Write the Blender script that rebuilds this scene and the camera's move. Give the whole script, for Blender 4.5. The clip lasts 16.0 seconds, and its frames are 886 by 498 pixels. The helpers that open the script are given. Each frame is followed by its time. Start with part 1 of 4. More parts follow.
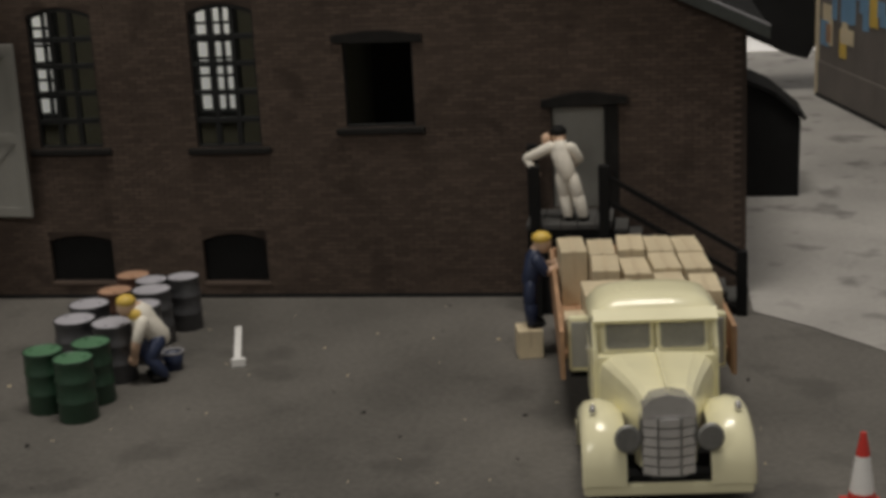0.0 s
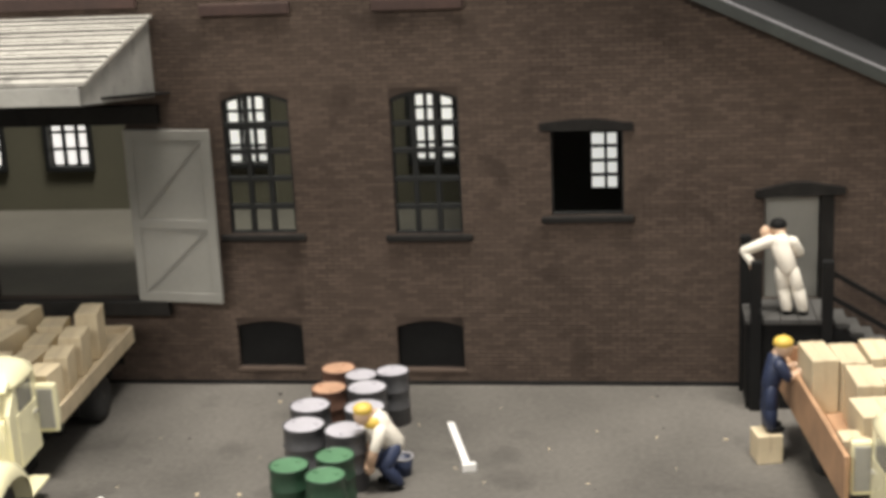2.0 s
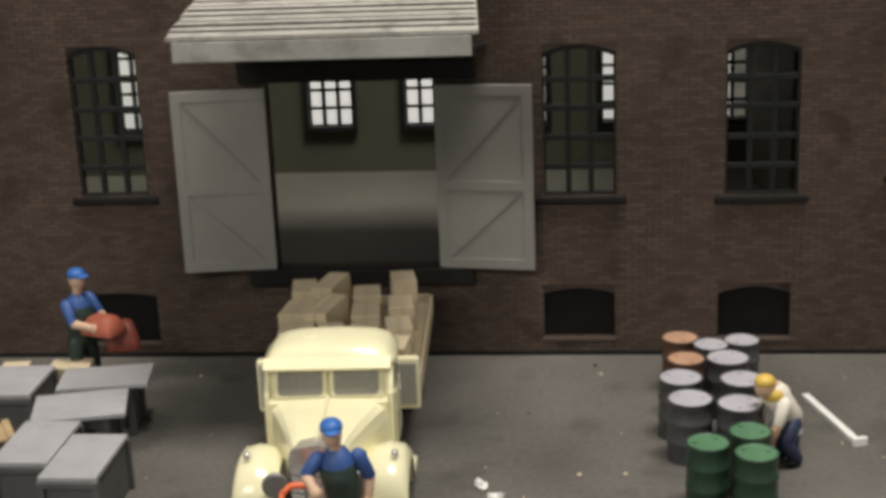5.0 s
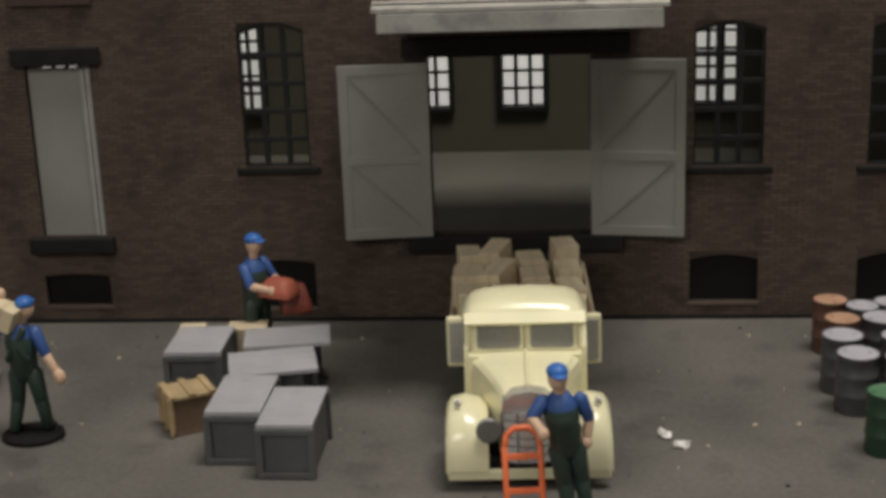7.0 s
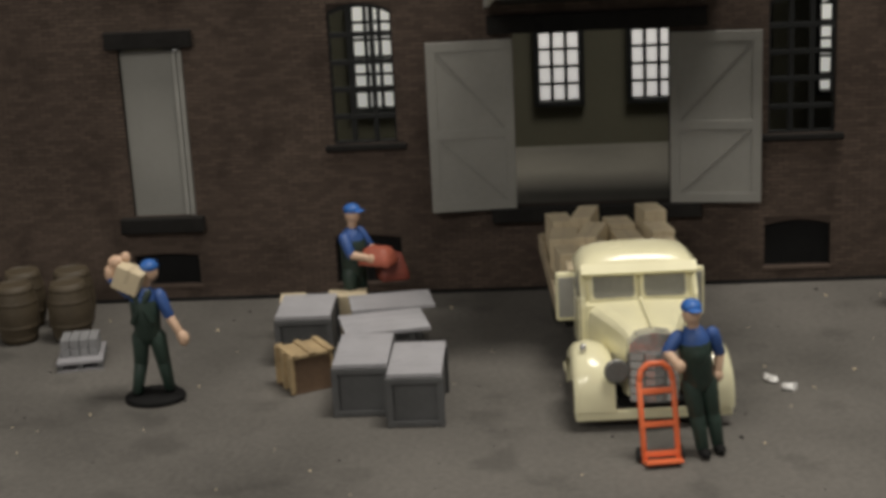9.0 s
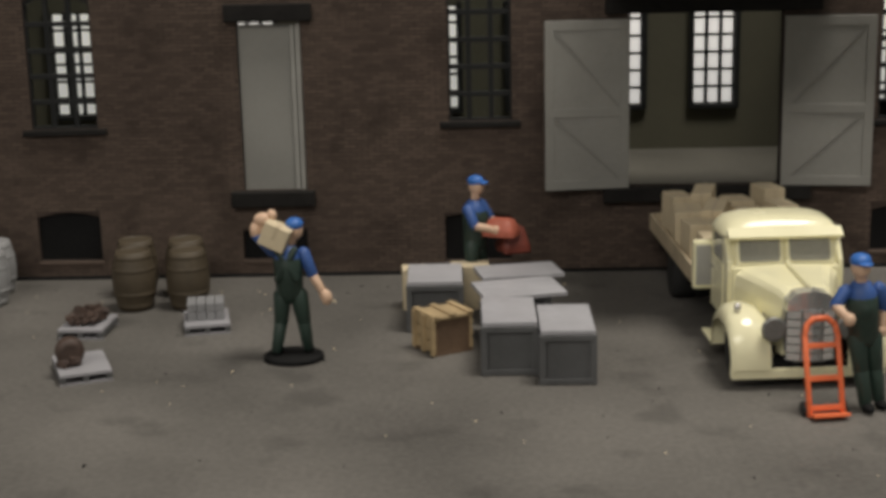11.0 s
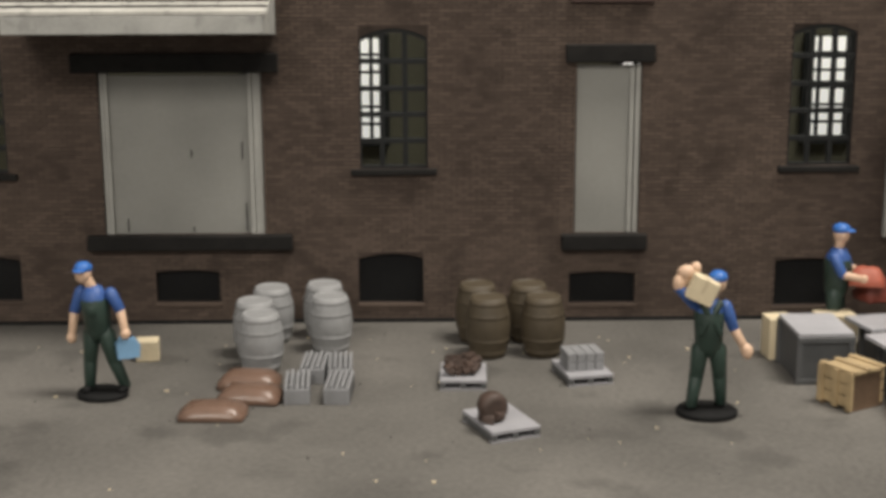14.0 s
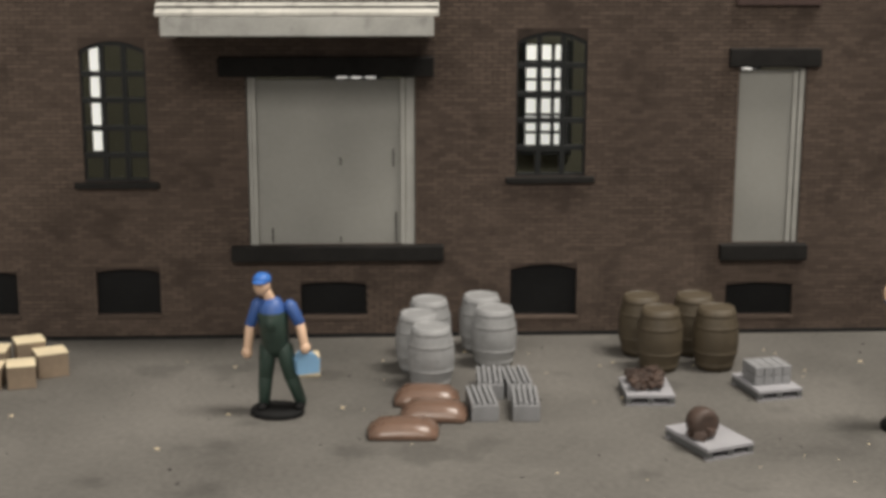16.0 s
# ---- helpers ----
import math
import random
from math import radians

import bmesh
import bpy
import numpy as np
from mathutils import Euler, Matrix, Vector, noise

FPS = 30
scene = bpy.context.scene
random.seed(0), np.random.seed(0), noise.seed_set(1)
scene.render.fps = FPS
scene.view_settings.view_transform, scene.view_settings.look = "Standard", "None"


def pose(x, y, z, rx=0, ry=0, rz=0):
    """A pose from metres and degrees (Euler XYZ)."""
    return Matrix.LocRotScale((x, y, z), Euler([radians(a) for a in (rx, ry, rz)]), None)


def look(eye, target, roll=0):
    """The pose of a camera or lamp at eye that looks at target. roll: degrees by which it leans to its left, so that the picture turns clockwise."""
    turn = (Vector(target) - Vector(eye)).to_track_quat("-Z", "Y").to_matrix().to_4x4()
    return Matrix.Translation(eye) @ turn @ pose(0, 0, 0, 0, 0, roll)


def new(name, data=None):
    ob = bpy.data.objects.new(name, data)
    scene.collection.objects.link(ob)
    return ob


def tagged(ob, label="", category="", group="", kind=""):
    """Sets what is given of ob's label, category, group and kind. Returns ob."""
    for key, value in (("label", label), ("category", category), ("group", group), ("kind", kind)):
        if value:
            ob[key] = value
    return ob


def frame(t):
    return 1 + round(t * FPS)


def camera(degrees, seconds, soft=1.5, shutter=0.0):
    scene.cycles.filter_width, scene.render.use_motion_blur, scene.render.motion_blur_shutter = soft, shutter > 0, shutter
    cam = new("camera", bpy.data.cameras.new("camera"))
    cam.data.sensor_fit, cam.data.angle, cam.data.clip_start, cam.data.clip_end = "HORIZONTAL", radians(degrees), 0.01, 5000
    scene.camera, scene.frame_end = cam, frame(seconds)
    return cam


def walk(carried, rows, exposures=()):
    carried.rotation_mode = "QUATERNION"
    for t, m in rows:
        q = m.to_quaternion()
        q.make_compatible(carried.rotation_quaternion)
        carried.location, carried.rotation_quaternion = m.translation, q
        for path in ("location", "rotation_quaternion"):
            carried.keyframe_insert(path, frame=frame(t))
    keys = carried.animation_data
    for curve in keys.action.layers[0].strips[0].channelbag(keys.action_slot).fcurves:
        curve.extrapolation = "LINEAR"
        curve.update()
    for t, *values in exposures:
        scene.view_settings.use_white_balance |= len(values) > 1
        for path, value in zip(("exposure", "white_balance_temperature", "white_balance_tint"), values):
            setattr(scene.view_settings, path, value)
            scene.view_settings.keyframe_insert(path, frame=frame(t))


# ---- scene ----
MM = 0.001  # the model stands at its true miniature size; all numbers below are in millimetres
cam = camera(34.31, 16.0, soft=4.0)
ROWS = [
    (0, 48.9, -439.8, 132.8, 75.26, 2.72, 8.31),
    (0.5, 30.3, -434.3, 147.2, 74.78, 3.25, 7.53),
    (1, 13.3, -433.9, 156.1, 74.74, 2.85, 7.65),
    (1.5, -5.2, -436.7, 160.3, 74.80, 2.76, 7.71),
    (2, -22.0, -433.5, 164.5, 74.77, 2.58, 7.51),
    (2.5, -35.5, -426.3, 164.0, 74.67, 2.58, 7.35),
    (3, -56.3, -418.1, 165.0, 74.20, 2.63, 6.79),
    (3.5, -75.1, -418.0, 162.4, 73.69, 2.63, 6.17),
    (4, -102.3, -418.9, 162.5, 73.42, 2.62, 5.52),
    (6.5, -175.4, -435.6, 157.3, 73.38, 2.06, 5.10),
    (7, -191.0, -447.3, 159.4, 73.27, 2.10, 4.80),
    (7.5, -206.7, -453.3, 157.4, 73.35, 2.21, 4.46),
    (8, -219.9, -457.9, 155.6, 73.67, 2.29, 3.81),
    (10.5, -264.0, -483.2, 126.0, 76.16, 2.46, 1.48),
    (11, -286.1, -480.6, 124.1, 76.49, 1.30, 1.30),
    (11.5, -304.7, -475.4, 120.3, 76.84, 0.66, 1.11),
    (12, -322.2, -471.8, 121.1, 76.85, 0.71, 0.80),
    (12.5, -345.9, -471.1, 124.5, 76.93, 0.65, 0.61),
    (13, -372.6, -467.1, 134.0, 76.47, 0.38, 0.20),
    (13.5, -396.1, -469.8, 134.5, 76.44, 0.18, -0.41),
    (14, -419.3, -469.1, 135.8, 76.73, 0.17, -1.06),
    (14.5, -436.6, -464.3, 134.7, 77.05, 0.22, -1.52),
    (15, -451.9, -460.3, 132.5, 77.09, 0.19, -1.99),
    (15.5, -467.2, -455.1, 131.0, 77.11, -0.07, -2.39),
    (16, -483.0, -451.9, 131.5, 77.24, -0.12, -2.72),
]
EXPOSURES = [(0.0, -1.35), (0.5, -1.0), (1.0, -0.5), (1.5, 0.0), (2.0, 0.3), (3.5, 0.3), (4.2, 0.0), (6.4, -0.82), (8.0, -0.9), (10.5, -0.75), (12.0, -0.48), (12.5, -0.3), (13.0, -0.15), (14.0, 0.0), (16.0, 0.06)]
walk(cam, [(t, pose(x * MM, y * MM, z * MM, rx, ry, rz)) for t, x, y, z, rx, ry, rz in ROWS], EXPOSURES)

# ---- light: a model room with two ceiling lamps ----
world = bpy.data.worlds.new("room_world")
scene.world = world
world.use_nodes = True
world.node_tree.nodes["Background"].inputs[0].default_value = (1.0, 0.96, 0.90, 1)
world.node_tree.nodes["Background"].inputs[1].default_value = 0.42


def ceiling_lamp(x, y, z, sx, sy, watts):
    data = bpy.data.lights.new("ceiling_lamp", "AREA")
    data.shape, data.size, data.size_y, data.energy = "RECTANGLE", sx * MM, sy * MM, watts
    data.color = (1.0, 0.94, 0.85)
    ob = new("ceiling_lamp", data)
    ob.matrix_world = look((x * MM, y * MM, z * MM), (x * MM, (y + 120) * MM, 0))
    return ob


ceiling_lamp(-640, -1050, 760, 600, 300, 9.0)
ceiling_lamp(30, -190, 1150, 460, 260, 18)


# ---- materials ----
def mat(name, color, rough=0.7, metal=0.0, var=0.25, grain=900.0, blotch=60.0, bump=0.15, tint=None, dirt=0.0, spec=0.5, rnd=0.0, coat=0.0):
    """Paint or bare stuff with a fine grain, broad blotches, relief and, where asked, specks of dirt."""
    m = bpy.data.materials.new(name)
    m.use_nodes = True
    nt = m.node_tree
    b = nt.nodes["Principled BSDF"]
    b.inputs["Metallic"].default_value = metal
    b.inputs["Specular IOR Level"].default_value = spec
    b.inputs["Coat Weight"].default_value = coat
    tc = nt.nodes.new("ShaderNodeTexCoord")

    def noise_tex(scale, detail=4.0):
        n = nt.nodes.new("ShaderNodeTexNoise")
        n.inputs["Scale"].default_value, n.inputs["Detail"].default_value = scale, detail
        nt.links.new(tc.outputs["Object"], n.inputs["Vector"])
        return n.outputs["Fac"]

    def mix(fac, a, c, kind="MIX"):
        n = nt.nodes.new("ShaderNodeMix")
        n.data_type, n.blend_type = "RGBA", kind
        for sock, v in ((n.inputs[0], fac), (n.inputs[6], a), (n.inputs[7], c)):
            if isinstance(v, (int, float)):
                sock.default_value = v
            elif isinstance(v, tuple):
                sock.default_value = (*v, 1.0)[:4]
            else:
                nt.links.new(v, sock)
        return n.outputs[2]

    def ramp(fac, lo, hi):
        n = nt.nodes.new("ShaderNodeMapRange")
        n.inputs[1].default_value, n.inputs[2].default_value = lo, hi
        nt.links.new(fac, n.inputs[0])
        return n.outputs[0]

    fine, broad = noise_tex(grain), noise_tex(blotch)
    dark = tuple(c * (1 - var) for c in color)
    lite = tint or tuple(min(1.0, c * (1 + var)) for c in color)
    col = mix(ramp(broad, 0.32, 0.68), dark, lite)
    col = mix(0.45 * var * 2, col, mix(ramp(fine, 0.3, 0.7), tuple(c * 0.6 for c in color), tuple(min(1, c * 1.35) for c in color)))
    if rnd:
        oi = nt.nodes.new("ShaderNodeObjectInfo")
        geo = nt.nodes.new("ShaderNodeNewGeometry")
        add = nt.nodes.new("ShaderNodeMath")
        add.operation = "ADD"
        nt.links.new(oi.outputs["Random"], add.inputs[0])
        nt.links.new(geo.outputs["Random Per Island"], add.inputs[1])
        fr = nt.nodes.new("ShaderNodeMath")
        fr.operation = "FRACT"
        nt.links.new(add.outputs[0], fr.inputs[0])
        col = mix(rnd, col, mix(fr.outputs[0], tuple(c * 0.45 for c in color), tuple(min(1, c * 1.6) for c in color)))
    if dirt:
        spots = ramp(noise_tex(blotch * 2.7, 8.0), 0.56, 0.66)
        mul = nt.nodes.new("ShaderNodeMath")
        mul.operation = "MULTIPLY"
        mul.inputs[1].default_value = dirt
        nt.links.new(spots, mul.inputs[0])
        col = mix(mul.outputs[0], col, tuple(c * 0.25 for c in color))
    nt.links.new(col, b.inputs["Base Color"])
    rr = nt.nodes.new("ShaderNodeMapRange")
    rr.inputs[3].default_value, rr.inputs[4].default_value = max(0.03, rough - 0.12), min(1.0, rough + 0.12)
    nt.links.new(broad, rr.inputs[0])
    nt.links.new(rr.outputs[0], b.inputs["Roughness"])
    if bump:
        bp = nt.nodes.new("ShaderNodeBump")
        bp.inputs["Strength"].default_value, bp.inputs["Distance"].default_value = bump, 0.0003
        nt.links.new(fine, bp.inputs["Height"])
        nt.links.new(bp.outputs[0], b.inputs["Normal"])
    return m


def glass(name, color, rough=0.05):
    m = bpy.data.materials.new(name)
    m.use_nodes = True
    b = m.node_tree.nodes["Principled BSDF"]
    b.inputs["Base Color"].default_value = (*color, 1)
    b.inputs["Roughness"].default_value = rough
    b.inputs["Transmission Weight"].default_value = 1.0
    b.inputs["IOR"].default_value = 1.1
    return m


def glow(name, color, strength):
    m = bpy.data.materials.new(name)
    m.use_nodes = True
    b = m.node_tree.nodes["Principled BSDF"]
    b.inputs["Base Color"].default_value = (*color, 1)
    b.inputs["Emission Color"].default_value = (*color, 1)
    b.inputs["Emission Strength"].default_value = strength
    return m


M_BRICK = mat("brick_paint", (0.090, 0.066, 0.053), 0.85, var=0.36, grain=1100, blotch=24, bump=0.35, dirt=0.40, spec=0.2, rnd=0.32, tint=(0.122, 0.092, 0.073))
M_MORTAR = mat("brick_mortar", (0.030, 0.023, 0.019), 0.9, var=0.35, grain=1600, blotch=26, dirt=0.5, spec=0.2, tint=(0.098, 0.072, 0.058))
M_GROUND = mat("yard_surface", (0.117, 0.109, 0.098), 0.75, var=0.42, grain=600, blotch=16, bump=0.5, dirt=0.35, spec=0.35)
M_BOARD = mat("road_board", (0.34, 0.325, 0.305), 0.8, var=0.2, grain=500, blotch=18, dirt=0.6)
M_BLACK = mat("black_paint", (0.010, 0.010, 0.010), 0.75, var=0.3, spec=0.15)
M_BARS = mat("black_window_bars", (0.012, 0.013, 0.013), 0.5, var=0.2, spec=0.3)
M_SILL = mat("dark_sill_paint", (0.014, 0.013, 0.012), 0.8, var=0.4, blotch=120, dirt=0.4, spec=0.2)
M_REDSILL = mat("red_brown_sill", (0.050, 0.028, 0.023), 0.75, var=0.4)
M_GREYDOOR = mat("grey_door_paint", (0.24, 0.236, 0.216), 0.65, var=0.10, grain=700, blotch=35, bump=0.1)
M_GREYTRIM = mat("grey_trim_paint", (0.33, 0.325, 0.30), 0.6, var=0.12, blotch=80)
M_AWNING = mat("awning_plank_white", (0.44, 0.425, 0.385), 0.65, var=0.20, grain=500, blotch=70, dirt=0.5, rnd=0.25)
M_AWNSIDE = mat("awning_side_grey", (0.38, 0.375, 0.35), 0.7, var=0.2, blotch=60, dirt=0.3)
# Olive darkened so that the colour carries the shade inside the factory.
M_INSHADE = mat("shaded_olive_inside", (0.075, 0.071, 0.047), 0.85, var=0.15, blotch=20)
M_CREAM = mat("cream_lorry_paint", (0.82, 0.775, 0.52), 0.24, var=0.05, grain=300, blotch=40, bump=0.03, coat=0.3)
M_CHROME = mat("chrome", (0.82, 0.81, 0.80), 0.22, metal=0.75, var=0.15, bump=0.05)
M_DARKMETAL = mat("dull_metal", (0.22, 0.22, 0.21), 0.4, metal=0.5, var=0.3)
M_TYRE = mat("tyre_rubber", (0.02, 0.02, 0.02), 0.75, var=0.2)
M_PANE = glass("window_pane", (0.80, 0.82, 0.80), 0.03)
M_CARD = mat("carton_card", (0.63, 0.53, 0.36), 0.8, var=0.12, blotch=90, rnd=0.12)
M_WOOD = mat("lorry_side_wood", (0.40, 0.24, 0.14), 0.6, var=0.22, grain=400, blotch=90)
M_CRATE = mat("crate_wood", (0.42, 0.31, 0.17), 0.75, var=0.22, grain=500, blotch=110)
M_DARKWOOD = mat("dark_crate_wood", (0.12, 0.075, 0.045), 0.75, var=0.3)
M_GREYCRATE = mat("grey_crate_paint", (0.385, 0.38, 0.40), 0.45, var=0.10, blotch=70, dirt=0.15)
# Crate grey darkened to put the shade of the sides into the colour.
M_GREYSHADE = mat("shaded_grey_panel", (0.090, 0.091, 0.092), 0.6, var=0.2, blotch=80)
# Drum bodies are coloured darker than lids to imitate overhead light.
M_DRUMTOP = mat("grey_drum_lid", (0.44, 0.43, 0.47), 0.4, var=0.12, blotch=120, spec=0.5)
M_DRUMSHADE = mat("shaded_grey_drum", (0.075, 0.075, 0.08), 0.4, var=0.3, blotch=90)
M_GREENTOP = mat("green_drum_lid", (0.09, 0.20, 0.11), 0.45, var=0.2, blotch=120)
M_GREENSHADE = mat("green_drum", (0.022, 0.055, 0.032), 0.4, var=0.25)
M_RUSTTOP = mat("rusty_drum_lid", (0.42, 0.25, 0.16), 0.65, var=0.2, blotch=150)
M_RUSTSHADE = mat("rusty_drum", (0.12, 0.06, 0.04), 0.7, var=0.3)
M_GREYCASK = mat("grey_cask", (0.27, 0.27, 0.27), 0.6, var=0.15, blotch=90, dirt=0.2)
M_BROWNCASK = mat("brown_cask", (0.068, 0.051, 0.030), 0.65, var=0.2, blotch=90, dirt=0.2)
M_BAG = mat("brown_sack", (0.145, 0.088, 0.062), 0.30, var=0.2, blotch=120, spec=0.5)
# One red in two copies, a shaded one and a lit one.
M_REDBAGSHADE = mat("shaded_red_bundle", (0.19, 0.045, 0.03), 0.5, var=0.25, blotch=120)
M_REDBAGLIT = mat("lit_red_bundle", (0.38, 0.10, 0.06), 0.55, var=0.2, blotch=120)
M_BLOCK = mat("grey_block", (0.22, 0.22, 0.225), 0.7, var=0.15, blotch=140)
M_PALLET = mat("pale_grey_pallet", (0.29, 0.285, 0.30), 0.6, var=0.1, blotch=90)
M_LOAD = mat("dark_brown_load", (0.058, 0.036, 0.027), 0.6, var=0.4, blotch=250)
M_SKIN = mat("flesh_paint", (0.62, 0.42, 0.29), 0.5, var=0.08)
M_BLUE = mat("blue_shirt_paint", (0.035, 0.09, 0.28), 0.5, var=0.2)
M_CAP = mat("blue_cap_paint", (0.03, 0.13, 0.42), 0.45, var=0.15)
M_OVERALL = mat("dark_green_overall_paint", (0.022, 0.042, 0.032), 0.45, var=0.3)
M_WHITECLOTH = mat("white_overall_paint", (0.80, 0.75, 0.66), 0.6, var=0.1)
M_YELLOW = mat("yellow_paint", (0.70, 0.48, 0.09), 0.5, var=0.1)
M_NAVY = mat("navy_paint", (0.02, 0.03, 0.07), 0.5, var=0.3)
M_LIGHTBLUE = mat("light_blue_paint", (0.18, 0.33, 0.50), 0.45, var=0.12)
M_ORANGE = mat("orange_red_paint", (0.80, 0.17, 0.06), 0.4, var=0.08)
M_WHITE = mat("white_plastic", (0.78, 0.77, 0.75), 0.5, var=0.06)
M_RED = mat("red_plastic", (0.55, 0.04, 0.03), 0.4, var=0.08)
M_ROOF = mat("dark_roof_edge", (0.030, 0.034, 0.031), 0.7, var=0.3, blotch=90)
M_PLATFORM = mat("grey_black_deck", (0.06, 0.058, 0.055), 0.75, var=0.3, blotch=120)
M_BRACE = mat("dim_brace_paint", (0.20, 0.195, 0.18), 0.7, var=0.15)
# Floor colour lowered to hold the indoor shade.
M_INFLOORSHADE = mat("shaded_inner_floor", (0.10, 0.094, 0.077), 0.85, var=0.3, blotch=18)
M_LOWWALL = mat("grey_brown_board", (0.15, 0.13, 0.115), 0.8, var=0.2, blotch=40)
M_OUTSIDE = glow("bright_daylight_board", (1.0, 0.97, 0.93), 0.7)


# ---- mesh helpers (millimetres) ----
def B():
    return bmesh.new()


def put(bm, verts, m, mi):
    if m is not None:
        bmesh.ops.transform(bm, matrix=m, verts=verts)
    for v in verts:
        for f in v.link_faces:
            f.material_index = mi
    return verts


def box(bm, x0, x1, y0, y1, z0, z1, bevel=0.0, m=None, mi=0):
    vs = bmesh.ops.create_cube(bm, size=1.0)["verts"]
    for v in vs:
        v.co = Vector((x0 + (v.co.x + 0.5) * (x1 - x0), y0 + (v.co.y + 0.5) * (y1 - y0), z0 + (v.co.z + 0.5) * (z1 - z0)))
    if bevel:
        es = list({e for v in vs for e in v.link_edges})
        r = bmesh.ops.bevel(bm, geom=es, offset=bevel, segments=2, affect="EDGES", profile=0.5)
        vs = list({v for f in r["faces"] for v in f.verts} | {v for v in vs if v.is_valid})
        vs = list({v for w in vs for f in w.link_faces for v in f.verts})
    return put(bm, vs, m, mi)


def cyl(bm, r0, r1, z0, z1, segs=20, m=None, mi=0):
    vs = bmesh.ops.create_cone(bm, cap_ends=True, segments=segs, radius1=r0, radius2=r1, depth=z1 - z0)["verts"]
    for v in vs:
        v.co.z += (z0 + z1) / 2
    return put(bm, vs, m, mi)


def lathe(bm, profile, segs=24, m=None, mi=0, close=True):
    rings, made = [], []
    for r, z in profile:
        ring = [bm.verts.new((r * math.cos(2 * math.pi * i / segs), r * math.sin(2 * math.pi * i / segs), z)) for i in range(segs)]
        rings.append(ring)
        made += ring
    for a, b in zip(rings, rings[1:]):
        for i in range(segs):
            bm.faces.new((a[i], a[(i + 1) % segs], b[(i + 1) % segs], b[i])).smooth = True
    if close:
        bm.faces.new(rings[-1])
        bm.faces.new(rings[0][::-1])
    return put(bm, made, m, mi)


def limb(bm, p, q, r0, r1, mi=0, segs=10):
    """A rounded limb from p to q."""
    p, q = Vector(p), Vector(q)
    d = q - p
    n = d.length
    prof = [(r0 * 0.05, -r0 * 0.9), (r0 * 0.6, -r0 * 0.7), (r0, 0), (r1, n), (r1 * 0.6, n + r1 * 0.7), (r1 * 0.05, n + r1 * 0.9)]
    return lathe(bm, prof, segs, Matrix.Translation(p) @ d.to_track_quat("Z", "Y").to_matrix().to_4x4(), mi)


def ball(bm, c, rx, ry, rz, mi=0, segs=14):
    vs = bmesh.ops.create_uvsphere(bm, u_segments=segs, v_segments=max(6, segs * 2 // 3), radius=1.0)["verts"]
    for v in vs:
        v.co = Vector((c[0] + v.co.x * rx, c[1] + v.co.y * ry, c[2] + v.co.z * rz))
    put(bm, vs, None, mi)
    for v in vs:
        for f in v.link_faces:
            f.smooth = True
    return vs


def prism(bm, pts, d0, d1, axis="y", m=None, mi=0):
    """A polygon pushed along an axis from d0 to d1. pts: (x, z) for y, (y, z) for x, (x, y) for z."""
    def at(p, d):
        return {"y": (p[0], d, p[1]), "x": (d, p[0], p[1]), "z": (p[0], p[1], d)}[axis]
    a = [bm.verts.new(at(p, d0)) for p in pts]
    b = [bm.verts.new(at(p, d1)) for p in pts]
    bm.faces.new(a)
    bm.faces.new(b[::-1])
    for i in range(len(pts)):
        j = (i + 1) % len(pts)
        bm.faces.new((a[j], a[i], b[i], b[j]))
    put(bm, a + b, m, mi)
    return a + b


def rot(x=0, y=0, z=0, rx=0, ry=0, rz=0):
    return pose(x, y, z, rx, ry, rz)


def mesh_of(name, bm, mats, smooth=False):
    bmesh.ops.recalc_face_normals(bm, faces=bm.faces[:])
    bmesh.ops.scale(bm, vec=(MM, MM, MM), verts=bm.verts[:])
    me = bpy.data.meshes.new(name)
    bm.to_mesh(me)
    bm.free()
    for m in mats if isinstance(mats, (list, tuple)) else [mats]:
        me.materials.append(m)
    if smooth:
        me.polygons.foreach_set("use_smooth", [True] * len(me.polygons))
    return me


def part(name, bm, mats, parent, label="", smooth=False):
    ob = new(name, mesh_of(name, bm, mats, smooth))
    ob.parent = parent
    if label:
        tagged(ob, label)
    return ob


def thing(name, label, category, x=0, y=0, z=0, rz=0, group="", kind="", rx=0, ry=0):
    ob = new(name)
    ob.empty_display_size = 0.005
    ob.matrix_basis = pose(x * MM, y * MM, z * MM, rx, ry, rz)
    return tagged(ob, label, category, group, kind)


def single(name, bm, mats, label, category, x=0, y=0, z=0, rz=0, group="", kind="", rx=0, ry=0, smooth=False):
    ob = new(name, mesh_of(name, bm, mats, smooth))
    ob.matrix_basis = pose(x * MM, y * MM, z * MM, rx, ry, rz)
    return tagged(ob, label, category, group, kind)


# ---- the brick building ----
WALL_L, WALL_R, WALL_TOP, WALL_T = -660.0, 74.3, 168.0, 5.0


def roof_z(x):
    """Height of the brickwork at x: level, then falling to the right under the sloping roof."""
    return min(WALL_TOP, 114.5 - 0.4664 * (x - 7.0))


# x0, x1, bottom, springing, rise of the arch
WINDOWS = [(-153.0, -131.4, 51.0, 94.2, 2.4), (-99.2, -77.9, 50.4, 93.8, 2.4), (-296.5, -275.4, 53.0, 97.0, 2.6), (-438.2, -415.8, 52.8, 95.6, 3.2), (-574.6, -554.2, 51.8, 93.2, 2.8)]
SMALL_WINDOW = (-49.8, -27.6, 55.9, 82.9, 0.0)
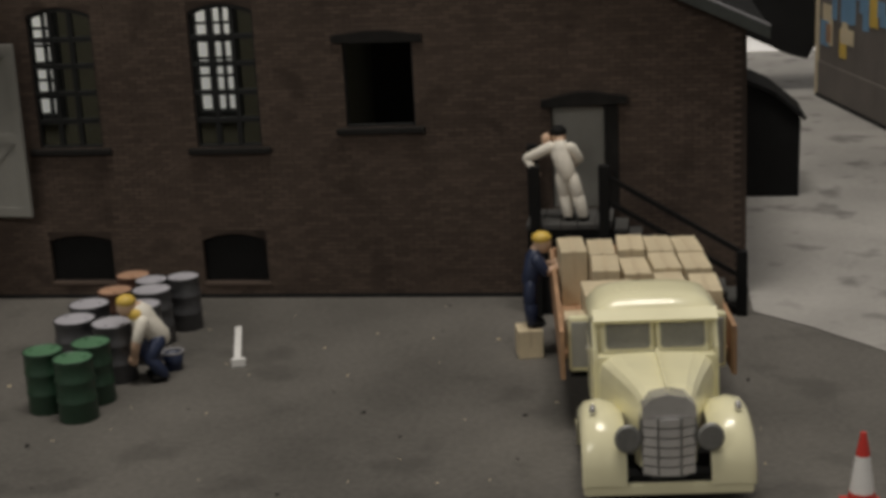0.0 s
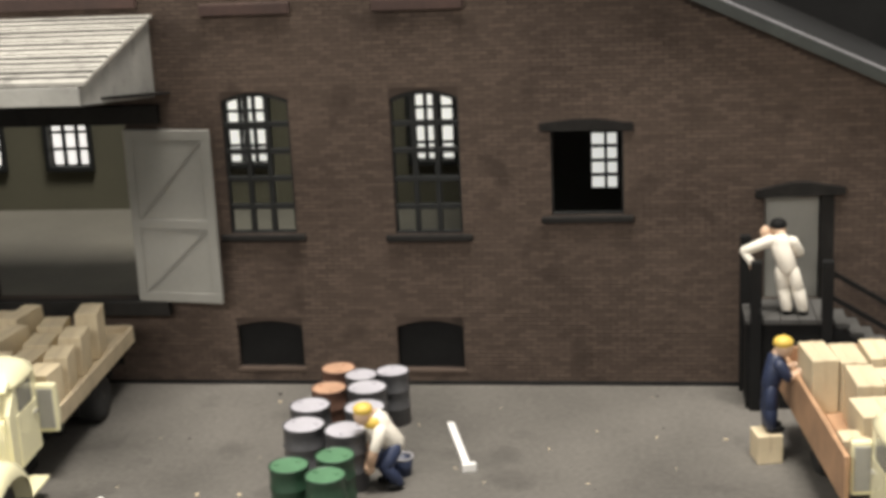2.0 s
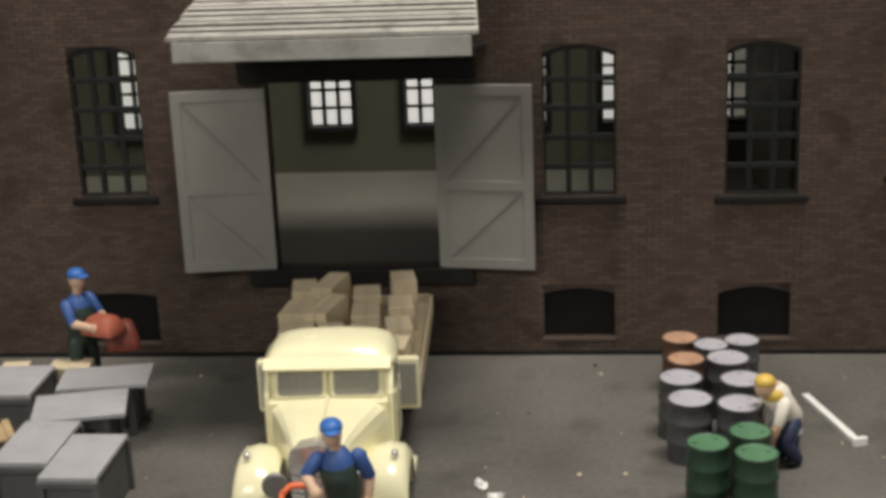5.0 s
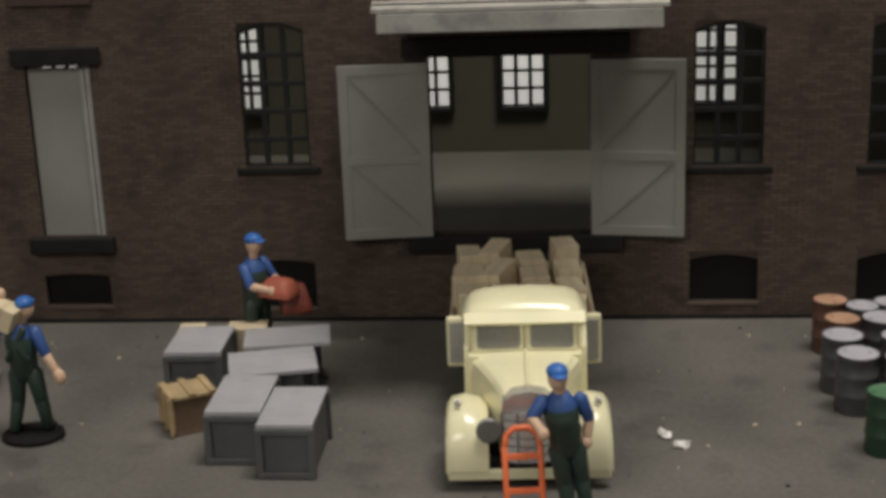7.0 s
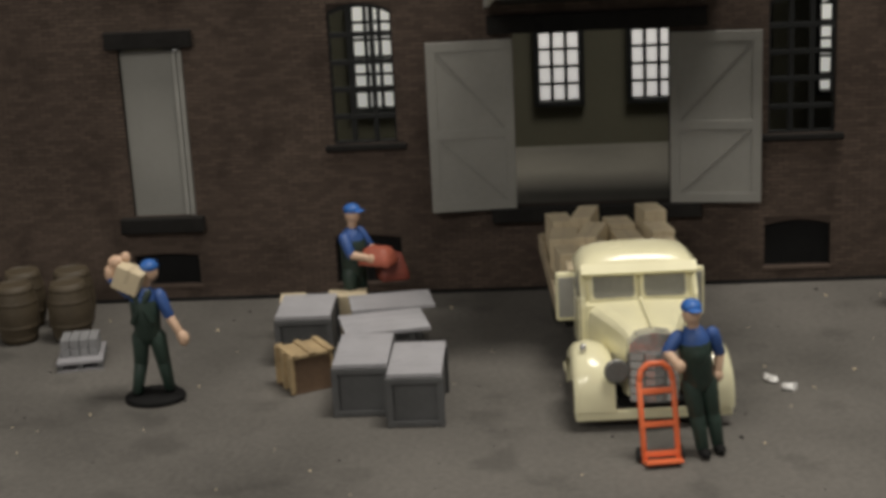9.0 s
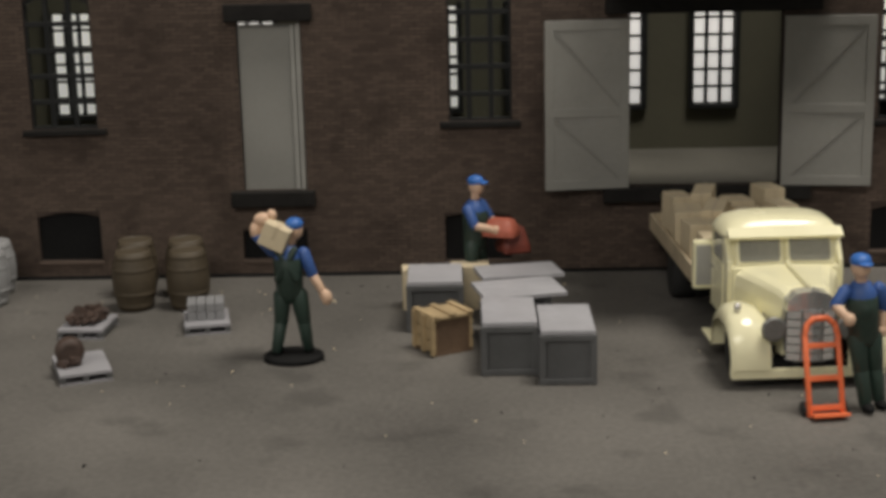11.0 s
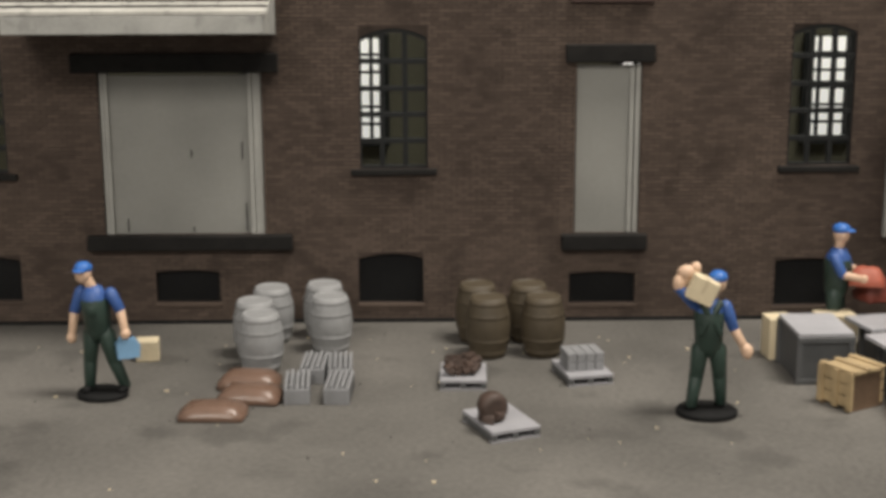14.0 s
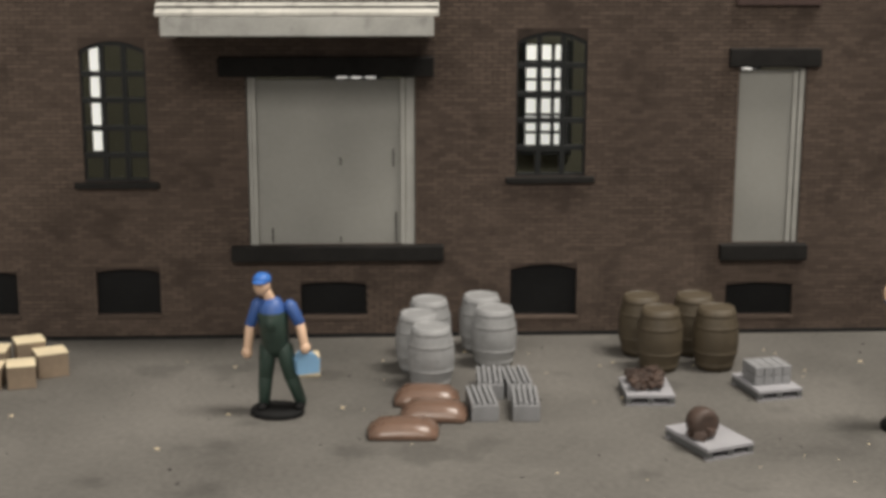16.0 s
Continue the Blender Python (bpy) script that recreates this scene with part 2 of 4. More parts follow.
VENTS = [(-153.7, -132.0, 5.8, 19.8, 1.8), (-100.8, -79.1, 5.3, 19.4, 2.2), (-298.6, -276.2, 4.6, 20.0, 1.0), (-368.4, -346.1, 6.0, 16.2, 0.8), (-439.3, -417.6, 6.6, 22.0, 1.6), (-507.4, -486.2, 7.4, 17.6, 0.8), (-572.6, -552.4, 8.3, 22.2, 1.2), (-618.5, -597.8, 8.4, 21.8, 1.0)]
BIG_OPENING = (-236.2, -185.0, 29.2, 88.0, 0.0)
NARROW_DOOR = (-367.0, -345.6, 30.4, 87.2, 0.0)
WIDE_DOOR = (-523.2, -470.2, 30.8, 85.0, 0.0)
SIDE_DOOR = (14.8, 34.8, 28.6, 60.8, 0.0)
HOLES = WINDOWS + VENTS + [SMALL_WINDOW, BIG_OPENING, NARROW_DOOR, WIDE_DOOR, SIDE_DOOR]


def arch_z(h, x):
    u = (x - (h[0] + h[1]) / 2) / ((h[1] - h[0]) / 2)
    return h[3] + h[4] * max(0.0, 1 - u * u)


def wall_mesh():
    bm = B()
    cuts = {WALL_L, WALL_R, 7.0 - (WALL_TOP - 114.5) / 0.4664}
    for h in HOLES:
        n = 10 if h[4] else 1
        cuts |= {h[0] + (h[1] - h[0]) * i / n for i in range(n + 1)}
    cuts = sorted(cuts)
    for a, b in zip(cuts, cuts[1:]):
        mid = (a + b) / 2
        here = sorted((h for h in HOLES if h[0] < mid < h[1]), key=lambda h: h[2])
        za, zb = 0.0, 0.0
        spans = []
        for h in here:
            spans.append((za, zb, h[2], h[2]))
            za, zb = arch_z(h, a), arch_z(h, b)
        spans.append((za, zb, roof_z(a), roof_z(b)))
        for p, q, r, s in spans:
            prism(bm, [(a, p), (b, q), (b, s), (a, r)], 0.0, WALL_T, "y")
    return bm


wall = single("wall_south", wall_mesh(), M_MORTAR, "weathered red-brown brick factory wall with dark openings", "wall", kind="structure")

INNER_Y = 245.0
BACK_WINDOWS = [-76.0 - 46.2 * i for i in range(10)]
ANNEX_X, ANNEX_Y, ANNEX_WINDOW = -62.0, 105.0, (-42.0, -30.4, 39.8, 62.2)
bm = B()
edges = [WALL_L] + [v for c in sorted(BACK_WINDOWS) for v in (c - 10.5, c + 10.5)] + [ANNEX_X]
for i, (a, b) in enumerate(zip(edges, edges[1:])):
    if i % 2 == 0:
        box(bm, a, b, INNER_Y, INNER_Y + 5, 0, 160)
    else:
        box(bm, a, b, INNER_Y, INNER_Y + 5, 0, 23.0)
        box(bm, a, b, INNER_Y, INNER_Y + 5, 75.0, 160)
single("wall_north", bm, M_INSHADE, "olive inner wall with a row of windows, coloured dark for shade", "wall", kind="structure")
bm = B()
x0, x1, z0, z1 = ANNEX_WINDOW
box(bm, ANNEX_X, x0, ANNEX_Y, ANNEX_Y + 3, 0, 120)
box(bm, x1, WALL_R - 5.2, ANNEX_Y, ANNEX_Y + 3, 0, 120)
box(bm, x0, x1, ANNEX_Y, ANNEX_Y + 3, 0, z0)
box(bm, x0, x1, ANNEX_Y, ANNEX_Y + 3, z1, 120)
# Black colour stands for the darkness inside the end room.
single("wall_annex", bm, M_BLACK, "inner wall of the shallow end room, blackened for the dark inside", "wall", kind="structure")
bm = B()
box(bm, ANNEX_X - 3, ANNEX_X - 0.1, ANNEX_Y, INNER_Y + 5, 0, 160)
single("wall_partition", bm, M_INSHADE, "olive partition beside the end room", "wall", kind="structure")
ob = thing("window", "small black two-light window glowing with daylight", "window", (x0 + x1) / 2, ANNEX_Y + 1, z0, kind="structure")
w, h = (x1 - x0) / 2, z1 - z0
for x in (-w + 0.5, 0.6, w - 0.5):
    bm = B()
    box(bm, x - 0.6, x + 0.6, -1.6, 0.6, 0, h)
    part("mullion", bm, M_BARS, ob)
for k in range(5):
    bm = B()
    box(bm, -w, w, -1.4, 0.4, max(0, k * h / 4 - 0.55), min(h, k * h / 4 + 0.55))
    part("glazing_bar", bm, M_BARS, ob)
bm = B()
box(bm, -58, 60, ANNEX_Y + 40, ANNEX_Y + 42, 0, 118)
single("backdrop", bm, M_OUTSIDE, "bright white board behind the end room", "backdrop", kind="structure")
bm = B()
box(bm, -619.0, -614.2, INNER_Y - 0.6, INNER_Y - 0.1, 24, 74)
single("light_slit", bm, M_OUTSIDE, "narrow bright slit window in the inner wall", "window", kind="structure")
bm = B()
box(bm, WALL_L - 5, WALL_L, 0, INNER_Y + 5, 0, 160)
single("wall_west", bm, M_INSHADE, "plain end wall of the factory", "wall", kind="structure")
bm = B()
box(bm, WALL_R - 5, WALL_R - 0.3, WALL_T, INNER_Y, 0, 84)
single("wall_east", bm, M_MORTAR, "brick side wall of the factory", "wall", kind="structure")
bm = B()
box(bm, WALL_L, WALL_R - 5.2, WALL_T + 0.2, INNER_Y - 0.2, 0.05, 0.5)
single("floor", bm, M_INFLOORSHADE, "grey-brown factory floor with the indoor shade in its colour", "floor", kind="structure")
# Unseen ceiling added to dim the interior, left open to light the back wall.
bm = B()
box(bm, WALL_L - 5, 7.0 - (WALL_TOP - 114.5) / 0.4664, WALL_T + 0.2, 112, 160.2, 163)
single("ceiling", bm, M_INSHADE, "unseen ceiling added to dim the front of the factory floor, open behind", "ceiling", kind="structure")
bm = B()
x1, x0 = WALL_R + 6, 7.0 - (WALL_TOP - 114.5) / 0.4664
prism(bm, [(x0, WALL_TOP + 0.2), (x1, roof_z(x1) + 0.2), (x1, roof_z(x1) + 3.8), (x0, WALL_TOP + 3.8)], -4.0, INNER_Y + 8, "y")
roof = single("roof", bm, M_BLACK, "dark sloping roof with a thick weathered edge", "roof", kind="structure")
bm = B()
prism(bm, [(x0, WALL_TOP + 0.1), (x1 + 0.4, roof_z(x1) + 0.1), (x1 + 0.4, roof_z(x1) + 3.75), (x0, WALL_TOP + 3.75)], -5.0, -4.0, "y")
part("fascia", bm, M_ROOF, roof, "dark green-grey edge board")
bm = B()
prism(bm, [(x0, WALL_TOP + 3.8), (x1 + 0.5, roof_z(x1) + 3.8), (x1 + 0.5, roof_z(x1) + 4.4), (x0, WALL_TOP + 4.4)], -4.6, -3.2, "y")
part("edge_strip", bm, M_PALLET, roof, "pale chipped strip along the roof edge")


def back_window(c):
    ob = thing("window", "small-paned black window glowing with daylight", "window", c, INNER_Y + 2, 23.0, kind="structure")
    bm = B()
    for i in range(4):
        x = -10.5 + 7.0 * i
        box(bm, x - 0.95, x + 0.95, -0.8, 0.8, 0, 52)
    part("mullion", bm, M_BARS, ob)
    bm = B()
    for i in range(7):
        z = i * 52 / 6
        box(bm, -10.5, 10.5, -0.7, 0.7, max(0, z - 0.7), min(52, z + 0.7))
    part("glazing_bar", bm, M_BARS, ob)
    for x0, x1, z0, z1 in ((-12.6, -10.2, -2, 54), (10.2, 12.6, -2, 54), (-10.2, 10.2, -2.2, 0.4)):
        bm = B()
        box(bm, x0, x1, -5.0, -2.1, z0, z1, 0.3)
        part("frame", bm, M_BARS, ob)
    return ob


for c in BACK_WINDOWS:
    back_window(c)
bm = B()
box(bm, WALL_L - 200, ANNEX_X - 4, INNER_Y + 60, INNER_Y + 62, 0, 140)
single("backdrop", bm, M_OUTSIDE, "bright white board behind the factory", "backdrop", kind="structure")


def paned_window(h, cols, rows, label, lintel=False, bar=1.7):
    """A black barred window set in the brickwork, with glass, sill and, where it has one, a lintel."""
    x0, x1, z0, z1, rise = h
    w, top = x1 - x0, z1 + rise
    ob = thing("window", label, "window", (x0 + x1) / 2, 0, z0, kind="structure")
    rng = random.Random(int(-x0))
    for i in range(cols + 1):
        x = -w / 2 + w * i / cols + (rng.uniform(-0.25, 0.25) if 0 < i < cols else 0)
        b = bar if 0 < i < cols else bar * 0.8
        zt = arch_z(h, (x0 + x1) / 2 + x * 0.97) - z0
        bm = B()
        box(bm, x - b / 2, x + b / 2, 0.9, 2.6, 0, zt, 0.15)
        part("mullion", bm, M_BARS, ob)
    for j in range(rows + 1):
        z = (z1 + rise * 0.35 - z0) * j / rows + (rng.uniform(-0.25, 0.25) if 0 < j < rows else 0)
        bm = B()
        if j == rows and rise:
            n = 10
            for k in range(n):
                a, c = -w / 2 + w * k / n, -w / 2 + w * (k + 1) / n
                za, zc = (arch_z(h, (x0 + x1) / 2 + v) - z0 for v in (a, c))
                prism(bm, [(a, za - 1.5), (c, zc - 1.5), (c, zc), (a, za)], 0.8, 2.7, "y")
        else:
            box(bm, -w / 2, w / 2, 0.8, 2.7, z - bar / 2, z + bar / 2, 0.15)
        part("glazing_bar", bm, M_BARS, ob)
    for i in range(cols):
        for j in range(rows):
            zt = (z1 + rise * 0.35 - z0)
            bm = B()
            box(bm, -w / 2 + w * i / cols, -w / 2 + w * (i + 1) / cols, 1.9, 2.1, zt * j / rows, zt * (j + 1) / rows)
            p = part("pane", bm, M_PANE, ob)
            p.visible_shadow = False
    bm = B()
    box(bm, -w / 2 - 3.2, w / 2 + 3.0, -1.6, 3.4, -2.3, -0.2, 0.45, rot(ry=rng.uniform(-0.4, 0.4)))
    part("sill", bm, M_SILL, ob, "dark projecting stone sill")
    if lintel:
        bm = B()
        prism(bm, [(-w / 2 - 3.2, z1 - z0 - 0.2), (w / 2 + 3.2, z1 - z0 - 0.6), (w / 2 + 3.2, z1 - z0 + 1.8), (3, z1 - z0 + 3.2), (-4, z1 - z0 + 3.2), (-w / 2 - 3.2, z1 - z0 + 2.2)], -1.0, 0.6, "y")
        part("lintel", bm, M_SILL, ob, "weathered dark lintel with a raised middle")
    return ob


for h in WINDOWS:
    paned_window(h, 3, 5, "tall arched window with thick black bars")
sw = paned_window(SMALL_WINDOW, 1, 1, "small two-sash window with a dark frame", True, 1.5)

for h in VENTS:
    ob = thing("cellar_window", "low arched cellar opening in the brick wall, its darkness painted black", "cellar window", (h[0] + h[1]) / 2, 0, h[2], kind="structure")
    w = (h[1] - h[0]) / 2
    # Black panel stands in for the darkness inside the opening.
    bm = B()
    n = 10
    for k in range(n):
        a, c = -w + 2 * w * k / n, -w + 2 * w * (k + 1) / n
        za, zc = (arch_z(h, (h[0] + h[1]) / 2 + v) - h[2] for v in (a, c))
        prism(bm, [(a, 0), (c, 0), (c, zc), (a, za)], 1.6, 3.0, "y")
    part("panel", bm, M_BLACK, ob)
    bm = B()
    box(bm, -w - 0.6, w + 0.6, -0.5, 1.2, -1.4, -0.15, 0.25)
    part("sill", bm, M_BRICK, ob)


def lintel_and_sill(ob, x0, x1, zl0, zl1, xs0, xs1, zs0, zs1):
    bm = B()
    box(bm, x0, x1, -2.4, 1.0, zl0, zl1, 0.35)
    part("lintel", bm, M_SILL, ob, "thick dark timber lintel")
    bm = B()
    box(bm, xs0, xs1, -3.2, 1.5, zs0, zs1, 0.35)
    part("sill", bm, M_SILL, ob, "thick dark loading sill")


# narrow grey hatch
ob = thing("door", "tall narrow grey loading hatch, closed", "door", kind="structure")
lintel_and_sill(ob, -370.8, -341.6, 87.6, 93.4, -371.4, -342.8, 25.0, 30.2)
bm = B()
box(bm, -366.8, -349.4, 1.4, 3.4, 30.2, 86.4, 0.2)
part("leaf", bm, M_GREYDOOR, ob)
bm = B()
box(bm, -349.3, -347.8, 0.8, 3.4, 30.2, 86.4, 0.2)
box(bm, -347.4, -345.8, 0.4, 3.4, 30.2, 86.8, 0.2)
part("jamb", bm, M_GREYTRIM, ob)

# wide grey double hatch
ob = thing("door", "wide grey loading door, closed, with plain panels", "door", kind="structure")
lintel_and_sill(ob, -531.6, -464.4, 84.8, 91.0, -529.2, -461.2, 25.8, 30.7)
bm = B()
box(bm, -520.3, -475.0, 1.6, 3.4, 30.6, 83.6, 0.2)
part("leaf", bm, M_GREYDOOR, ob)
for a, c in ((-523.0, -521.8), (-521.7, -520.4), (-474.9, -473.4), (-473.2, -470.4)):
    bm = B()
    box(bm, a, c, 0.5, 3.2, 30.6, 84.4, 0.2)
    part("jamb", bm, M_GREYTRIM, ob)
for x, z0, z1 in ((-494.0, 56.5, 59.0), (-477.2, 56.0, 61.5), (-476.4, 31.5, 41.0), (-516.0, 31.5, 36.0), (-494.2, 31.4, 33.0)):
    bm = B()
    box(bm, x - 0.2, x + 0.2, 1.3, 1.7, z0, z1)
    part("latch", bm, M_SILL, ob)


# the big loading opening with two open shutters
big = thing("door", "large loading opening with two grey shutters folded back", "door", kind="structure")
lintel_and_sill(big, -244.3, -173.0, 87.6, 93.6, -244.8, -175.0, 24.4, 29.2)


def shutter(hinge_x, w, side, turn):
    """side: -1 opens to the left, +1 to the right. turn: degrees that the free edge stands off the wall."""
    ob = thing("shutter", "open grey wooden shutter with cross braces", "shutter", hinge_x, -0.6, 29.4, turn, "shutters of the loading door")
    h = 56.6
    a, c = sorted((0.0, side * w))
    bm = B()
    box(bm, a, c, -1.2, 0, 0, h, 0.15)
    part("leaf", bm, M_GREYDOOR, ob)
    for z0, z1 in ((0, 3.2), (24.5, 27.5), (h - 3.2, h)):
        bm = B()
        box(bm, a, c, -1.55, -1.2, z0, z1, 0.1)
        part("rail", bm, M_GREYDOOR, ob)
    for x0, x1 in ((a, a + 3.0), (c - 3.0, c)):
        bm = B()
        box(bm, x0, x1, -1.53, -1.2, 3.2, h - 3.2, 0.1)
        part("stile", bm, M_GREYDOOR, ob)
    for z0, z1, s in ((3.4, 24.3, 1), (27.7, h - 3.4, 1)):
        x0, x1 = a + 3.5, c - 3.5
        if side < 0:
            x0, x1 = x1, x0
        L = math.hypot(x1 - x0, z1 - z0)
        bm = B()
        box(bm, -0.3, 0.3, -1.55, -1.2, 0, L, 0, rot(x0, 0, z0, 0, math.degrees(math.atan2(x1 - x0, z1 - z0)), 0))
        part("brace", bm, M_BRACE, ob)
    return ob


shutter(-236.4, 28.4, -1, 7)
shutter(-185.0, 29.4, 1, -8)


def awning(x0, x1, xw0, xw1, out, zf0, zf1, zw0, zw1, rows):
    """A sloping plank awning on the wall with closed sides and a front board."""
    ob = thing("awning", "weathered white plank awning with grey sides", "awning", group="loading awnings", kind="structure")
    for i in range(rows):
        u, v = i / rows, (i + 1) / rows
        ya, yb = -out * (1 - u), -out * (1 - v)
        za, zb = zf1 + (zw1 - zf1) * u, zf1 + (zw1 - zf1) * v
        xa0, xa1 = x0 + (xw0 - x0) * u, x1 + (xw1 - x1) * u
        jig = random.Random(i * 7 + int(x0)).uniform(-0.25, 0.25)
        za = za + 0.35 * (i % 3) / 2
        yb, zb = yb + (ya - yb) * 0.20, zb + (za - zb) * 0.20
        bm = B()
        prism(bm, [(ya, za - 0.1), (yb, zb - 0.1), (yb, zb + 0.9), (ya, za + 0.9)], xa0 - 1.5 + jig, xa1 + 1.5, "x")
        # Near-black strip drawn in as the shadow line at the plank's front.
        edge = B()
        prism(edge, [(ya - 0.75 - jig, za - 0.5), (ya - 0.02, za - 0.5), (ya - 0.02, za + 0.98), (ya - 0.75 - jig, za + 0.82)], xa0 - 1.2, xa1 + 1.2, "x")
        if i:
            part("gap_strip", edge, M_SILL, ob, "dark strip for the shadow line under a plank")
        else:
            edge.free()
        part("plank", bm, M_AWNING, ob)
    for xa, xb, s in ((x0, xw0, 1), (x1, xw1, -1)):
        bm = B()
        vs = [bm.verts.new(p) for p in ((xa, -out, zf0), (xb, 0, zw0), (xb, 0, zw1 - 1.2), (xa, -out, zf1 - 0.8), (xa + s * 1.5, -out, zf0), (xb + s * 1.5, 0, zw0), (xb + s * 1.5, 0, zw1 - 1.2), (xa + s * 1.5, -out, zf1 - 0.8))]
        for f in ((0, 1, 2, 3), (7, 6, 5, 4), (0, 4, 5, 1), (1, 5, 6, 2), (2, 6, 7, 3), (3, 7, 4, 0)):
            bm.faces.new([vs[i] for i in f])
        part("side", bm, M_AWNSIDE, ob)
    bm = B()
    box(bm, x0 + 0.2, x1 - 0.2, -out - 0.4, -out + 0.9, zf0, zf1 - 0.4, 0.15)
    part("front_board", bm, M_AWNSIDE, ob)
    # Dark sheet added to put shade into the gaps between planks.
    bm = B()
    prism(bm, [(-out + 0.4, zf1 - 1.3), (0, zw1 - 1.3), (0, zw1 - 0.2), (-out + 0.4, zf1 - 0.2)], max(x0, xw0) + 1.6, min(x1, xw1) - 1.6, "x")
    part("underlay", bm, M_SILL, ob, "dark sheet for the shade in the gaps between the planks")
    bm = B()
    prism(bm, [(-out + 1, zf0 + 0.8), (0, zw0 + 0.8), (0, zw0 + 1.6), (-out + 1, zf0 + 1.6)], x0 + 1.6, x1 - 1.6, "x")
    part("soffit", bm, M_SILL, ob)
    return ob


awning(-241.4, -167.4, -245.0, -174.0, 77.0, 106.3, 111.6, 96.0, 121.0, 15)
awning(-544.6, -465.6, -546.0, -465.0, 32.0, 99.8, 105.6, 97.0, 121.0, 10)

# sills of the upper floor
for x0, x1, z0, z1 in ((-157.0, -128.4, 120.8, 124.4), (-103.0, -75.0, 120.8, 124.4), (-224.0, -177.0, 124.0, 128.0), (-369.4, -342.4, 106.8, 110.8)):
    bm = B()
    box(bm, x0, x1, -1.8, 0.8, z0, z1, 0.3)
    ob = single("trim", bm, M_REDSILL, "red-brown stone sill high on the brick wall", "sill", kind="structure")

# side door under its lintel
ob = thing("door", "grey side door under a dark gabled lintel", "door", kind="structure")
bm = B()
box(bm, 15.0, 31.2, 1.4, 3.0, 28.6, 60.5, 0.2)
part("leaf", bm, M_GREYDOOR, ob)
bm = B()
box(bm, 31.4, 35.6, -0.6, 3.0, 28.6, 61.5, 0.2)
part("jamb", bm, M_SILL, ob)
bm = B()
prism(bm, [(12.0, 60.9), (38.5, 61.8), (38.5, 63.8), (28, 65.6), (23, 65.6), (12.0, 63.2)], -1.8, 0.8, "y")
part("lintel", bm, M_SILL, ob)

# ---- ground ----
bm = B()
box(bm, -1600, 1500, -1400, 1500, -20, 0)
single("ground", bm, M_GROUND, "grey-brown stained yard surface", "ground", kind="structure")
# No board here: a black strip draws the shaded gap below the wall.
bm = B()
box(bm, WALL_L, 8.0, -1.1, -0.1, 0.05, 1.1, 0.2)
single("baseboard", bm, M_BLACK, "black strip added for the shaded gap along the brick wall's foot", "baseboard", kind="structure")
bm = B()
prism(bm, [(75.5, 700), (75.5, -18), (92, -34), (150, -105), (215, -170), (700, -170), (700, 700)], 0.15, 0.4, "z")
single("road", bm, M_BOARD, "pale grey road surface beside the factory", "road", kind="structure")


